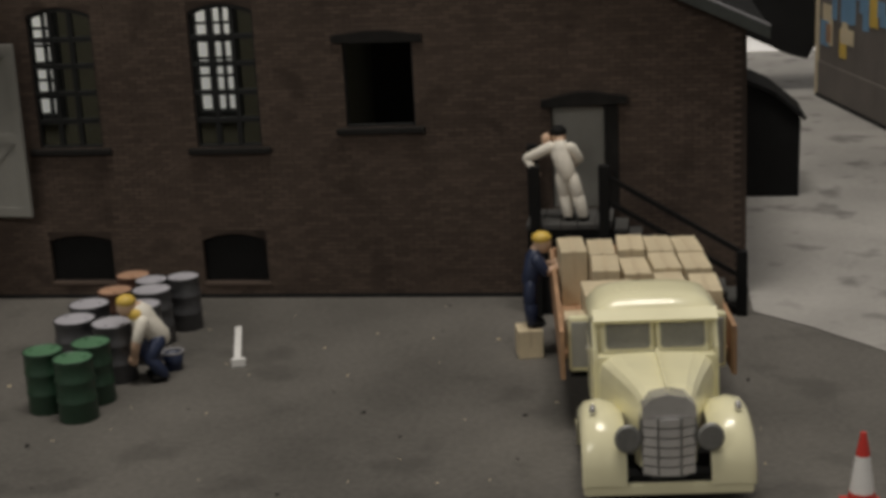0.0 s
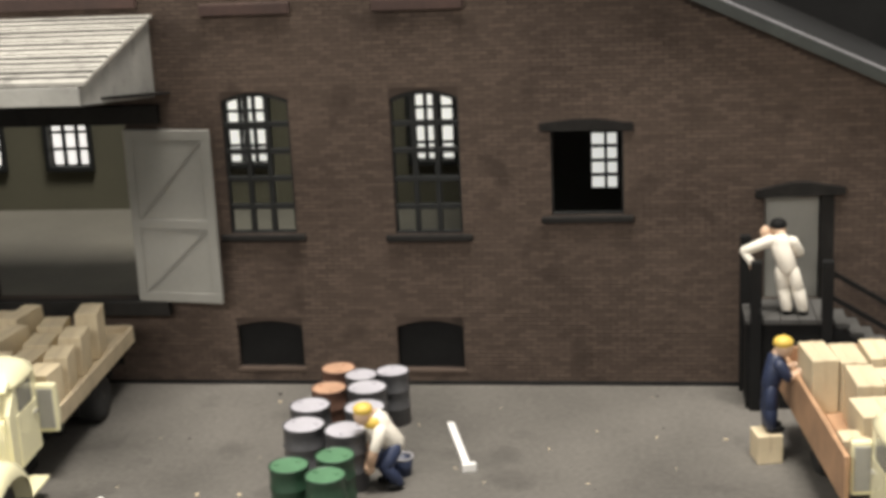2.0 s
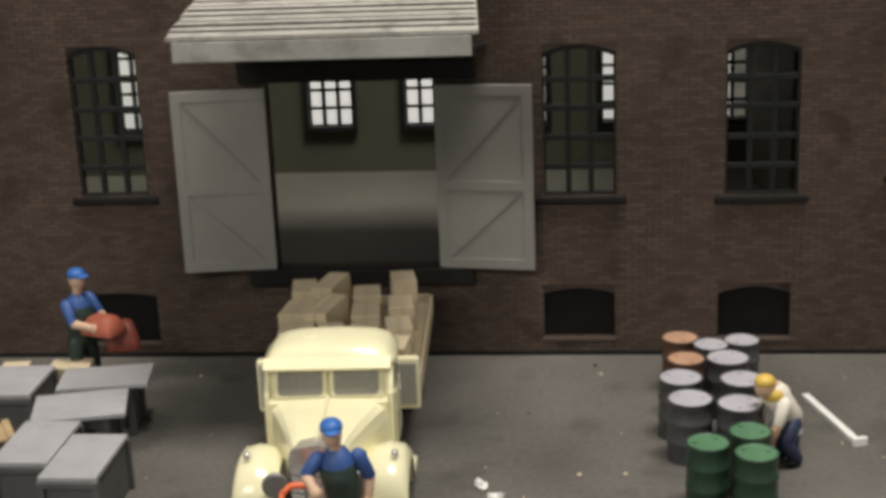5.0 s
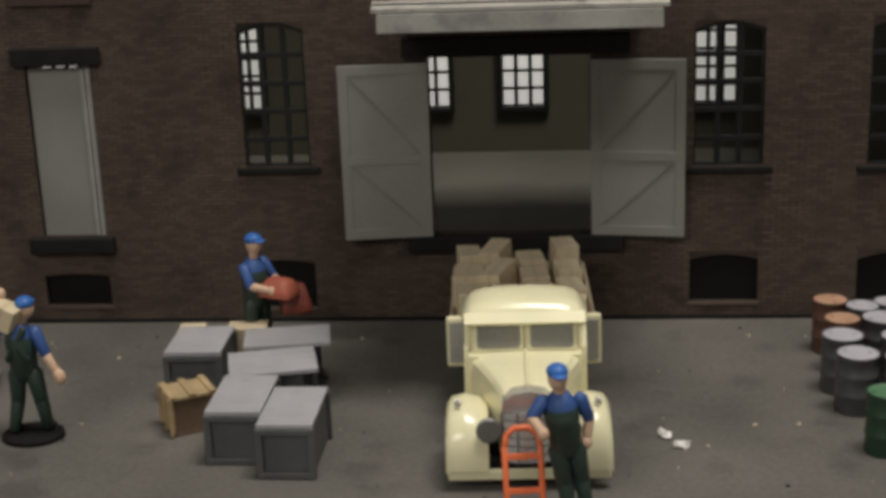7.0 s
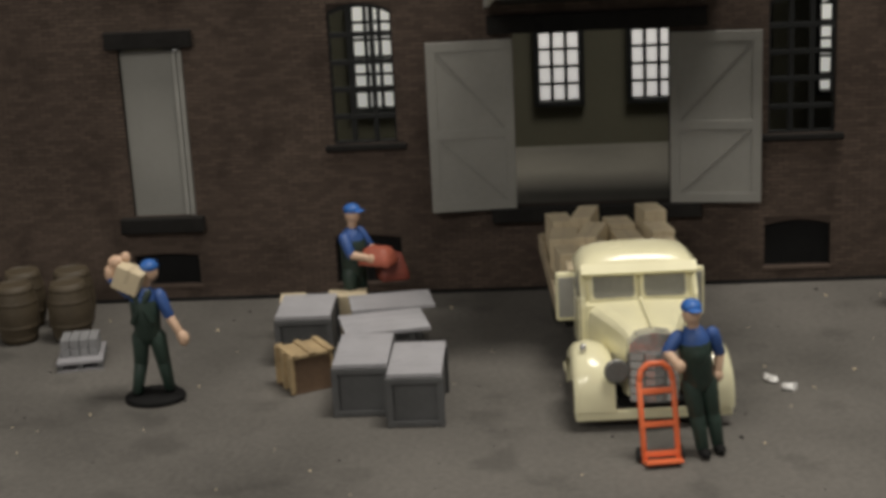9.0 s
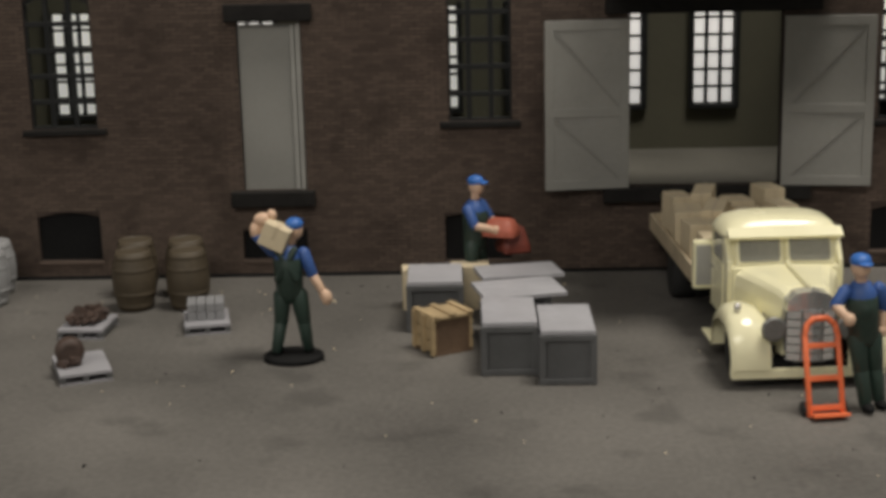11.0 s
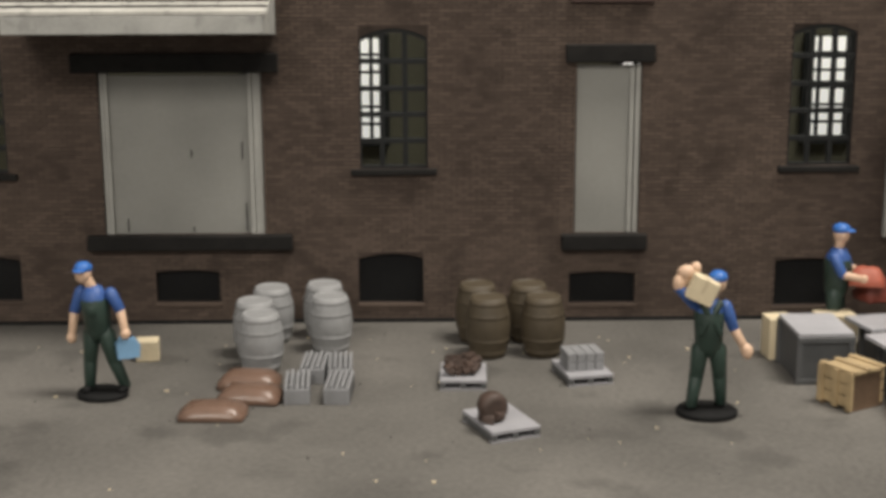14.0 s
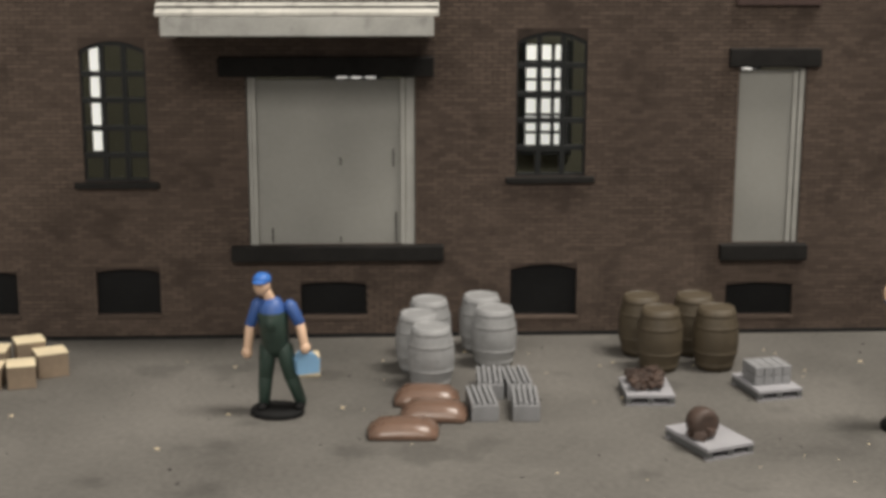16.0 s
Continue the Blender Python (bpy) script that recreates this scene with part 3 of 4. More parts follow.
# ---- lorries ----
def lorry(x, y, rz, wood, tall, wide):
    ob = thing("lorry", "cream vintage lorry with chrome grille" + (" and wooden sides in the yard" if wood else " parked under the awning"), "lorry", x, y, 0, rz, "lorries")
    # cab
    bm = B()
    prism(bm, [(27, 9), (27, 24.6), (29.5, 25), (32.5, 33.0), (50, 33.5), (50, 9)], -15.2, 15.2, "x")
    es = [e for e in bm.edges if abs(e.verts[0].co.x - e.verts[1].co.x) < 0.01]
    bmesh.ops.bevel(bm, geom=es, offset=1.2, segments=2, affect="EDGES")
    part("cab", bm, M_CREAM, ob, smooth=False)
    bm = B()
    grid = []
    for j in range(9):
        v = -1 + j / 4
        row = []
        for i in range(13):
            u = -1 + i / 6
            px, py = 15.9 * u, 40.6 + 10.6 * v
            px *= 1 - 0.10 * abs(v) ** 4
            py = 40.6 + (py - 40.6) * (1 - 0.08 * abs(u) ** 4)
            row.append(bm.verts.new((px, py, 32.6 + 4.2 * (1 - abs(u) ** 3.2) ** 0.5 * (1 - abs(v) ** 3.6) ** 0.5)))
        grid.append(row)
    for r0, r1 in zip(grid, grid[1:]):
        for i in range(12):
            bm.faces.new((r0[i], r0[i + 1], r1[i + 1], r1[i]))
    rim = [grid[0][i] for i in range(13)] + [grid[j][12] for j in range(1, 9)] + [grid[8][i] for i in range(11, -1, -1)] + [grid[j][0] for j in range(7, 0, -1)]
    low = [bm.verts.new((v.co.x, v.co.y, 31.6)) for v in rim]
    for i in range(len(rim)):
        k = (i + 1) % len(rim)
        bm.faces.new((rim[i], rim[k], low[k], low[i]))
    bm.faces.new(low)
    part("roof", bm, M_CREAM, ob, smooth=True)
    bm = B()
    prism(bm, [(29.2, 31.6), (32.0, 33.4), (31.2, 34.4), (28.0, 32.6)], -15.0, 15.0, "x")
    part("visor", bm, M_CREAM, ob)
    # windscreen panes follow the sloping front
    for s in (-1, 1):
        m = rot(s * 6.6, 30.6, 28.9, -20.5, 0, 0)
        bm = B()
        box(bm, -6.3, 6.3, -0.75, 0.3, -4.5, 4.0, 0.5, m)
        fr = part("windscreen", bm, M_CREAM, ob)
        bm = B()
        corner = [(5.4 * cx + 0.9 * kx, 3.6 * cz + 0.9 * kz) for cx, cz, ring in ((0.82, 0.7, (0, 45, 90)), (-0.82, 0.7, (90, 135, 180)), (-0.82, -0.7, (180, 225, 270)), (0.82, -0.7, (270, 315, 360))) for kx, kz in ((math.cos(radians(q)), math.sin(radians(q))) for q in ring)]
        prism(bm, corner, -1.05, -0.6, "y", m)
        part("pane", bm, M_DARKGLASS, fr, "dark glass pane")
        bm = B()
        box(bm, s * 15.2 - 0.3, s * 15.2 + 0.3, 35, 44.5, 24.8, 31.8, 0.25)
        part("side_window", bm, M_DARKGLASS, ob, "dark side window")
        bm = B()
        box(bm, s * 15.3 - 0.2, s * 15.3 + 0.2, 33.2, 47.5, 10.5, 24.5, 0.15)
        door = part("door", bm, M_CREAM, ob)
        bm = B()
        box(bm, s * 15.7 - 0.3, s * 15.7 + 0.3, 44, 46.5, 21, 21.6)
        part("handle", bm, M_CHROME, door, "small door handle")
    # bonnet
    bm = B()
    sect = []
    for yy, w, z0, z1 in ((5.0, 6.2, 8, 23.6), (9, 7.4, 8, 24.6), (18, 10.3, 9, 25.0), (28.2, 14.2, 9, 25.3)):
        ring = []
        for u in range(9):
            a = math.pi * u / 8
            cx, sz = math.cos(a), math.sin(a)
            px = w * (abs(cx) ** 0.45) * (1 if cx > 0 else -1 if cx < 0 else 0)
            pz = (z1 - 5.0) + 5.0 * (sz ** 0.6) if sz > 0.01 else z1 - 5.0
            ring.append((px, yy, pz))
        ring = [(w, yy, z0)] + ring + [(-w, yy, z0)]
        sect.append([bm.verts.new(p) for p in ring])
    for a, b in zip(sect, sect[1:]):
        for i in range(len(a) - 1):
            bm.faces.new((a[i], a[i + 1], b[i + 1], b[i]))
    bm.faces.new(sect[0])
    part("bonnet", bm, M_CREAM, ob, smooth=False)
    bm = B()
    box(bm, -0.35, 0.35, 5, 28, 24.2, 25.6, 0.2, rot(rx=2.0))
    part("bonnet_strip", bm, M_CREAM, ob)
    # grille: a bowed shell with slats
    bm = B()
    pts = [(-5.8, 9), (-6.6, 17), (-6.0, 21.5), (-3.8, 23.6), (0, 24.2), (3.8, 23.6), (6.0, 21.5), (6.6, 17), (5.8, 9), (3.8, 6.6), (-3.8, 6.6)]
    prism(bm, pts, 2.6, 6.0, "y")
    g = part("grille", bm, M_DARKMETAL, ob, "chrome radiator grille")
    bm = B()
    prism(bm, [(-6.2, 20.0), (-6.0, 22.2), (-3.8, 24.2), (0, 24.9), (3.8, 24.2), (6.0, 22.2), (6.2, 20.0)], 1.6, 6.4, "y")
    part("grille_cap", bm, M_CHROME, g, "bright chrome cap")
    for i in range(6):
        z = 7.6 + i * 2.1
        bm = B()
        prism(bm, [(-5.9, 2.2), (-3, 1.0), (0, 0.5), (3, 1.0), (5.9, 2.2), (5.9, 3.2), (-5.9, 3.2)], z, z + 1.75, "z")
        part("slat", bm, M_CHROME, g)
    for sx in (-2.6, 2.6):
        bm = B()
        box(bm, sx - 0.2, sx + 0.2, 0.6, 2.6, 7.4, 20.2)
        part("bar", bm, M_DARKMETAL, g)
    # mudguards
    for s in (-1, 1):
        bm = B()
        prof = []
        for k in range(13):
            a = math.radians(-8 + 196 * k / 12)
            prof.append((14.0 - 12.4 * math.cos(a), 6.6 + 12.6 * max(0.0, math.sin(a)) ** 0.8 - (0 if math.sin(a) > 0 else 1.4)))
        prof = [(p[0], max(3.2, p[1])) for p in prof]
        rings = []
        for xx, k in ((9.5, 0.82), (11.5, 0.94), (15.0, 1.0), (18.2, 0.96), (19.6, 0.84), (19.7, 0.72)):
            rings.append([bm.verts.new((s * xx, 14 + (p[0] - 14) * (0.94 + 0.06 * k), 3.2 + (p[1] - 3.2) * k)) for p in prof])
        for a, b in zip(rings, rings[1:]):
            for i in range(len(prof) - 1):
                bm.faces.new((a[i], a[i + 1], b[i + 1], b[i]))
        part("mudguard", bm, M_CREAM, ob, smooth=True)
        bm = B()
        ball(bm, (s * 16.6, 9.5, 19.2), 0.9, 0.9, 1.2, 0, 10)
        part("sidelight", bm, M_CHROME, ob, "tiny chrome side lamp")
        bm = B()
        lathe(bm, [(0.4, 0), (2.2, 0.8), (3.0, 2.4), (3.1, 3.0), (2.5, 3.3)], 18, rot(s * 9.3, 4.4, 15.6, 90, 0, 0))
        part("headlight", bm, M_DARKMETAL, ob, "round dull headlamp")
        bm = B()
        box(bm, s * 15 - 4.4, s * 15 + 4.4, 27, 40, 4.6, 5.6, 0.3)
        part("running_board", bm, M_CREAM, ob)
        for yy, dual in ((14.0, False), (94.0, True)):
            xw = s * (15.0 if not dual else 14.5)
            bm = B()
            wd = 2.2 if not dual else 3.6
            lathe(bm, [(4.2, -wd), (6.8, -wd), (7.5, -wd * 0.6), (7.5, wd * 0.6), (6.8, wd), (4.2, wd)], 24, rot(xw, yy, 7.5, 0, 90, 0))
            t = part("wheel", bm, M_TYRE, ob, "black tyre on a bright hub")
            bm = B()
            lathe(bm, [(4.3, -wd * 0.8), (4.3, wd * 0.8), (3.2, wd * 0.55), (1.4, wd * 0.95), (0.4, wd)], 18, rot(xw, yy, 7.5, 0, 90 if s > 0 else -90, 0))
            part("hub", bm, M_CHROME, t)
        bm = B()
        box(bm, s * 17.4 - 2.9, s * 17.4 + 2.9, 48.5, 50.9, 14.0, 27.5, 0.7)
        flap = part("side_panel", bm, M_CREAM, ob)
        bm = B()
        box(bm, s * 17.4 - 2.1, s * 17.4 + 2.1, 48.2, 48.7, 15.2, 26.3, 0.2)
        part("panel_face", bm, M_GREYTRIM, flap, "dull grey inset face")
    # bumper and chassis
    bm = B()
    box(bm, -19.4, 19.4, 0.0, 2.2, 2.6, 5.4, 0.6)
    for v in bm.verts:
        v.co.y += 2.6 * (abs(v.co.x) / 19.4) ** 4
    part("bumper", bm, M_CREAM, ob)
    bm = B()
    box(bm, -12, 12, 3, 9, 3.2, 6.5)
    box(bm, -10, 10, 8, 118, 5.5, 9.5)
    box(bm, -12.5, 12.5, 28, 50, 4.0, 9.2)
    part("chassis", bm, M_BLACK, ob)
    # load bed
    for i in range(8):
        bm = B()
        box(bm, -20 + i * 5, -15.15 + i * 5, 52, 123, 16.0, 17.6, 0.15)
        part("bed_plank", bm, M_WOOD if wood else M_CREAMWOOD, ob)
    hs = 25.0 if wood else 20.0
    for s in (-1, 1):
        bm = B()
        box(bm, s * 20.4 - 0.6, s * 20.4 + 0.6, 46 if wood else 52, 123, 13.0 if wood else 15.0, hs, 0.2)
        part("side_board", bm, M_WOOD if wood else M_CREAMWOOD, ob)
    bm = B()
    box(bm, -20, 20, 123, 124.2, 16.0, hs, 0.2)
    part("tail_board", bm, M_WOOD if wood else M_CREAMWOOD, ob)
    bm = B()
    box(bm, -20, 20, 51, 52, 16.0, 27.0 if wood else 25, 0.2)
    part("headboard", bm, M_WOOD if wood else M_CREAM, ob)
    for yy in (58, 72, 104, 117):
        bm = B()
        box(bm, -18, 18, yy, yy + 2, 9.5, 16.0)
        part("cross_beam", bm, M_BLACK, ob)
    for o in ob.children_recursive:
        if o.name.split(".")[0] not in ("wheel", "hub"):
            for v in o.data.vertices:
                v.co.z *= tall
        if o.name.split(".")[0] not in ("bed_plank", "side_board", "tail_board", "cross_beam"):
            for v in o.data.vertices:
                v.co.x *= wide
    return ob


M_DARKGLASS = mat("dark_cab_glass", (0.25, 0.245, 0.21), 0.12, var=0.2, bump=0, spec=0.6)
M_CREAMWOOD = mat("faded_bed_wood", (0.46, 0.38, 0.26), 0.65, var=0.2, grain=400, blotch=90)
T1, T2 = (50.0, -158.0, 6.0), (-202.2, -128.0, 3.0)
lorry(*T1, True, 1.03, 0.93)
lorry(*T2, False, 1.06, 1.04)


def carton(x, y, z, sx, sy, sz, rz=0, rx=0, ry=0, label="plain beige carton on the lorry bed", group="cartons on the lorries"):
    bm = B()
    box(bm, -sx / 2, sx / 2, -sy / 2, sy / 2, 0, sz, 0.25)
    ob = single("carton", bm, M_CARD, label, "carton", x, y, z, rz, group, rx=rx, ry=ry)
    bm = B()
    box(bm, -0.5, 0.5, -sy / 2 - 0.02, sy / 2 + 0.02, sz * 0.4, sz + 0.06)
    part("tape", bm, M_TAPE, ob)
    return ob


M_TAPE = mat("carton_tape", (0.56, 0.46, 0.31), 0.6, var=0.1)


def on_bed(t, u, v):
    a = radians(t[2])
    return t[0] + u * math.cos(a) - v * math.sin(a), t[1] + u * math.sin(a) + v * math.cos(a)


rng = random.Random(5)
for r, vv in enumerate((98.5, 81.5, 64.5)):
    for c in range(5):
        if (r, c) in ((1, 0), (2, 0), (2, 1), (2, 2)):
            continue
        u = -15.6 + c * 7.8 + rng.uniform(-0.3, 0.3)
        x, y = on_bed(T1, u, vv + rng.uniform(-0.6, 0.6))
        carton(x, y, 18.2, 7.1, 15.6, 14.6 + rng.uniform(-0.6, 0.6) - 0.6 * r, T1[2] + rng.uniform(-2.5, 2.5))
x, y = on_bed(T1, -8.0, 63.0)
carton(x, y, 18.2, 13.0, 13.0, 13.0, T1[2] + 2)
x, y = on_bed(T1, -16.4, 57.5)
carton(x, y, 18.2, 6.0, 6.5, 8.0, T1[2])
for u, vv, h, sx, sy, a in ((-15.5, 102, 15, 7, 13, 3), (-6.5, 102, 17, 6.5, 13, -9), (3.0, 100, 13.5, 8, 11, 3), (13.5, 103, 17, 7, 12, 4), (-15.0, 87, 13.5, 8.5, 12, -4), (-6.0, 86, 15, 6.5, 15, -10), (4.0, 86, 12.5, 8, 12, 2), (13.8, 87, 14.5, 7, 12, 3), (-14.0, 73, 12, 9.5, 11, 2), (-4.3, 72, 12, 7, 10, 4), (4.8, 72, 12, 8, 11, -3), (14.0, 73, 13, 7, 12, 4), (-9, 59.5, 11, 16, 9, 0), (4.5, 59, 11, 8, 9, 3), (13.8, 59.5, 12.5, 8, 10, -3)):
    x, y = on_bed(T2, u, vv)
    carton(x, y, 18.75, sx, sy, h * 0.88, T2[2] + a * 2.0, rx=-a * 0.4, ry=a * 0.3)


# ---- drums ----
def drum(x, y, r, h, top, side, label, z=0.0):
    ob = thing("oil_drum", label, "oil drum", x, y, z, random.Random(int(x * 10 + y)).uniform(0, 360), "drums in the yard")
    bm = B()
    prof = [(r * 0.97, 0), (r, 0.3)]
    for f in (0.33, 0.66):
        prof += [(r * 0.97, h * f - 0.7), (r * 1.02, h * f - 0.2), (r * 1.02, h * f + 0.2), (r * 0.97, h * f + 0.7)]
    prof += [(r * 0.97, h - 0.6), (r * 1.01, h - 0.3), (r * 1.01, h), (r * 0.93, h), (r * 0.92, h - 0.35)]
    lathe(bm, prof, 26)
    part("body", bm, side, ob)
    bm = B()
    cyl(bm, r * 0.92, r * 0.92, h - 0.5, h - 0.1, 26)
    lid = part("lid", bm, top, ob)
    for a, q in ((0.5, 0.5), (0.0, -0.55)):
        bm = B()
        cyl(bm, 0.7, 0.6, h - 0.1, h + 0.35, 10, rot(a * r * 0.8, q * r, 0))
        part("bung", bm, top, lid)
    return ob


GREYL, GREENL, RUSTL = "grey oil drum with shade-darkened sides and a pale lid", "green oil drum with shade-darkened sides and a lighter lid", "rusty brown oil drum with shade-darkened sides"
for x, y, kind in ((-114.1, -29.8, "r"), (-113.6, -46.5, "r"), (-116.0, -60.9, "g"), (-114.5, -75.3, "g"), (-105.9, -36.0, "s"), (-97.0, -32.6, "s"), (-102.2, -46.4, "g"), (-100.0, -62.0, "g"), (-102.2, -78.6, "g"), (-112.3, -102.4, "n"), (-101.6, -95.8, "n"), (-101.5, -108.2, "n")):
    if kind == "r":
        drum(x, y, 5.2, 16.4, M_RUSTTOP, M_RUSTSHADE, RUSTL)
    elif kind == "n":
        drum(x, y, 5.2, 16.6, M_GREENTOP, M_GREENSHADE, GREENL)
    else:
        drum(x, y, 5.9 if kind == "g" else 5.0, 16.6, M_DRUMTOP, M_DRUMSHADE, GREYL)


# ---- casks ----
def cask(x, y, m, label, h):
    ob = thing("cask", label, "barrel", x, y, 0, random.Random(int(-x)).uniform(0, 90), "casks by the wall")
    bm = B()
    R, r = 7.0, 5.3
    prof = [(r * 0.9, 0.0), (r, 0.05)] + [(r + (R - r) * math.sin(math.pi * k / 10), h * k / 10) for k in range(1, 10)] + [(r, h - 0.05), (r * 0.9, h), (r * 0.88, h - 0.6)]
    lathe(bm, prof, 24)
    part("barrel_body", bm, m, ob)
    for f in (0.1, 0.3, 0.7, 0.9):
        rr = r + (R - r) * math.sin(math.pi * f) + 0.12
        bm = B()
        lathe(bm, [(rr - 0.14, h * f - 0.7), (rr + 0.02, h * f - 0.5), (rr + 0.02, h * f + 0.5), (rr - 0.14, h * f + 0.7)], 24, close=False)
        part("hoop", bm, m, ob)
    bm = B()
    cyl(bm, r * 0.9, r * 0.9, h - 0.9, h - 0.5, 24)
    part("head", bm, m, ob)
    return ob


for x, y in ((-467.2, -51.0), (-470.4, -36.5), (-466.6, -20.5), (-447.2, -31.5), (-450.0, -16.2)):
    cask(x, y, M_GREYCASK, "grey-painted wooden cask standing in the yard", 18.0)
for x, y in ((-397.6, -38.5), (-380.4, -38.0), (-400.4, -22.5), (-383.8, -22.5)):
    cask(x, y, M_BROWNCASK, "brown wooden cask standing by the wall", 19.2)


# ---- grey crates ----
def grey_crate(x, y, sx, sy, h, rz, lid=None):
    ob = thing("grey_crate", "grey-painted wooden packing crate" + (" with a loose crooked lid" if lid else ""), "crate", x, y, 0, rz, "grey crates")
    # Body, posts and rails take the shade-darkened grey, the lid the plain one.
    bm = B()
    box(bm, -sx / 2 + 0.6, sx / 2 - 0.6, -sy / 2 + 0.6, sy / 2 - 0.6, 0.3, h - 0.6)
    part("body", bm, M_GREYSHADE, ob)
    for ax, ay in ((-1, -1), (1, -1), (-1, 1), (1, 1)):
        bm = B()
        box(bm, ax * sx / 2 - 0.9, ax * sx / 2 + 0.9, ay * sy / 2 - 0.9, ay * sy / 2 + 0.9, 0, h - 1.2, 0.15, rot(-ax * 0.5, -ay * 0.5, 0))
        part("post", bm, M_GREYSHADE, ob)
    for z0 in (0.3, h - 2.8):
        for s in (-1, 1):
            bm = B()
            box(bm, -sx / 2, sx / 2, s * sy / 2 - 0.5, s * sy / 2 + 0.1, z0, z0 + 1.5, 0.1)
            part("rail", bm, M_GREYSHADE, ob)
    n = 4
    top = lid or (sx, sy, 0, 0)
    for i in range(n):
        w = top[1] / n
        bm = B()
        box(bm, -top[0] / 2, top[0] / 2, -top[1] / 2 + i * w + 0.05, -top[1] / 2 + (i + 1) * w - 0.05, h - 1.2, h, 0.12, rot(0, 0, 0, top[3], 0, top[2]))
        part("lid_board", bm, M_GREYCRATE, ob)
    return ob


grey_crate(-279.2, -99.0, 14.8, 25.5, 15.0, 0.5)
grey_crate(-264.0, -107.4, 14.4, 25.5, 15.0, 0.0)
grey_crate(-300.6, -59.0, 16.4, 22.0, 15.5, 1.5)
grey_crate(-275.8, -75.5, 17.0, 13.0, 15.2, 6, (24.5, 17.0, 8, 2))
grey_crate(-275.2, -56.0, 17.0, 13.0, 15.2, 4, (25.0, 17.5, 6, -2))
bm = B()
box(bm, -6, 6, -4, 4, 0, 14.0, 0.3)
single("carton", bm, M_CARD, "pale carton behind the grey crates", "carton", -290.0, -42.5, 0, 5)
bm = B()
box(bm, -4, 4, -4, 4, 0, 13.0, 0.3)
single("carton", bm, M_CARD, "pale carton behind the grey crates", "carton", -307.5, -42.0, 0, 5)


# slatted wooden crate on skids
ob = thing("wooden_crate", "tan slatted wooden crate with a dark open end", "crate", -297.6, -87.0, 0, 30)
bm = B()
box(bm, -5.6, 5.6, -5.4, 5.4, 1.0, 10.6)
part("body", bm, M_DARKWOOD, ob)
for s in (-1, 1):
    for i in range(3):
        bm = B()
        box(bm, s * 5.9 - 0.4, s * 5.9 + 0.4, -5.9, 5.9, 1.2 + i * 3.4, 4.2 + i * 3.4, 0.12)
        part("slat", bm, M_CRATE, ob)
for i in range(4):
    bm = B()
    box(bm, -6.2, 6.2, -6.0 + i * 3.0, -3.15 + i * 3.0, 10.6, 11.5, 0.12)
    part("slat", bm, M_CRATE, ob)
for x0 in (-6.5, -1.0, 4.6):
    bm = B()
    box(bm, x0, x0 + 1.9, -6.4, 6.4, 11.5, 12.1, 0.1)
    box(bm, -6.9, -6.2, x0, x0 + 1.9, 0.6, 11.5, 0.1)
    part("batten", bm, M_CRATE, ob)
for yy in (-5.5, 4.1):
    bm = B()
    box(bm, -6.6, 6.6, yy, yy + 1.4, 0, 1.1, 0.1)
    part("skid", bm, M_DARKWOOD, ob)


# ---- pallets and their loads ----
def pallet(x, y, sx, sy, rz):
    ob = thing("pallet", "pale grey plastic-looking pallet on the yard", "pallet", x, y, 0, rz, "pallets")
    bm = B()
    box(bm, -sx / 2, sx / 2, -sy / 2, sy / 2, 2.2, 3.2, 0.12)
    part("deck", bm, M_PALLET, ob)
    for u in (-sx / 2 + 0.8, 0, sx / 2 - 0.8):
        bm = B()
        box(bm, u - 0.8, u + 0.8, -sy / 2 + 0.2, sy / 2 - 0.2, 0.6, 2.2)
        part("runner", bm, M_GREYSHADE, ob)
    bm = B()
    box(bm, -sx / 2, sx / 2, -sy / 2 + 0.2, -sy / 2 + 2.0, 0, 0.6)
    box(bm, -sx / 2, sx / 2, sy / 2 - 2.0, sy / 2 - 0.2, 0, 0.6)
    part("foot_board", bm, M_PALLET, ob)
    return ob


def heap(bm, sx, sy, h, seed, n=40):
    g = random.Random(seed)
    for _ in range(n):
        u, v = g.uniform(-1, 1), g.uniform(-1, 1)
        s = g.uniform(0.9, 1.7)
        zz = max(0.0, h * (1 - 0.6 * max(abs(u), abs(v)))) * g.uniform(0.3, 1)
        box(bm, -s, s, -s * 0.7, s * 0.7, -s * 0.6, s * 0.6, 0.2, rot(u * (sx / 2 - 1.5), v * (sy / 2 - 1.5), max(s * 0.6, zz), g.uniform(-25, 25), g.uniform(-25, 25), g.uniform(0, 180)))


pallet(-406.2, -64.5, 13.6, 17.0, -2)
bm = B()
heap(bm, 12.4, 13.5, 5.5, 3, 60)
single("rusty_load", bm, M_LOAD, "dark brown heap of rusty parts on a pallet", "scrap", -406.2, -63.7, 3.2)
pallet(-370.6, -61.0, 13.6, 17.5, 12)
ob = thing("block_stack", "bundle of grey blocks strapped on a pallet", "blocks", -370.6, -60.6, 3.25, 10)
for i in range(4):
    for j in range(2):
        bm = B()
        box(bm, -5.6 + i * 2.8, -3.0 + i * 2.8, -4.6, 4.6, j * 2.7, j * 2.7 + 2.6, 0.2)
        part("block", bm, M_BLOCK, ob)
pallet(-397.4, -104.5, 14.0, 19.5, 22)
ob = thing("engine_part", "round rusty brown machine part on a pallet", "machine part", -399.8, -106.5, 3.25, 20)
bm = B()
lathe(bm, [(2.2, -2.6), (3.6, -2.4), (4.0, -1.2), (4.0, 1.2), (3.6, 2.4), (2.2, 2.6)], 14, rot(0, 0, 3.9, 90, 0, 0))
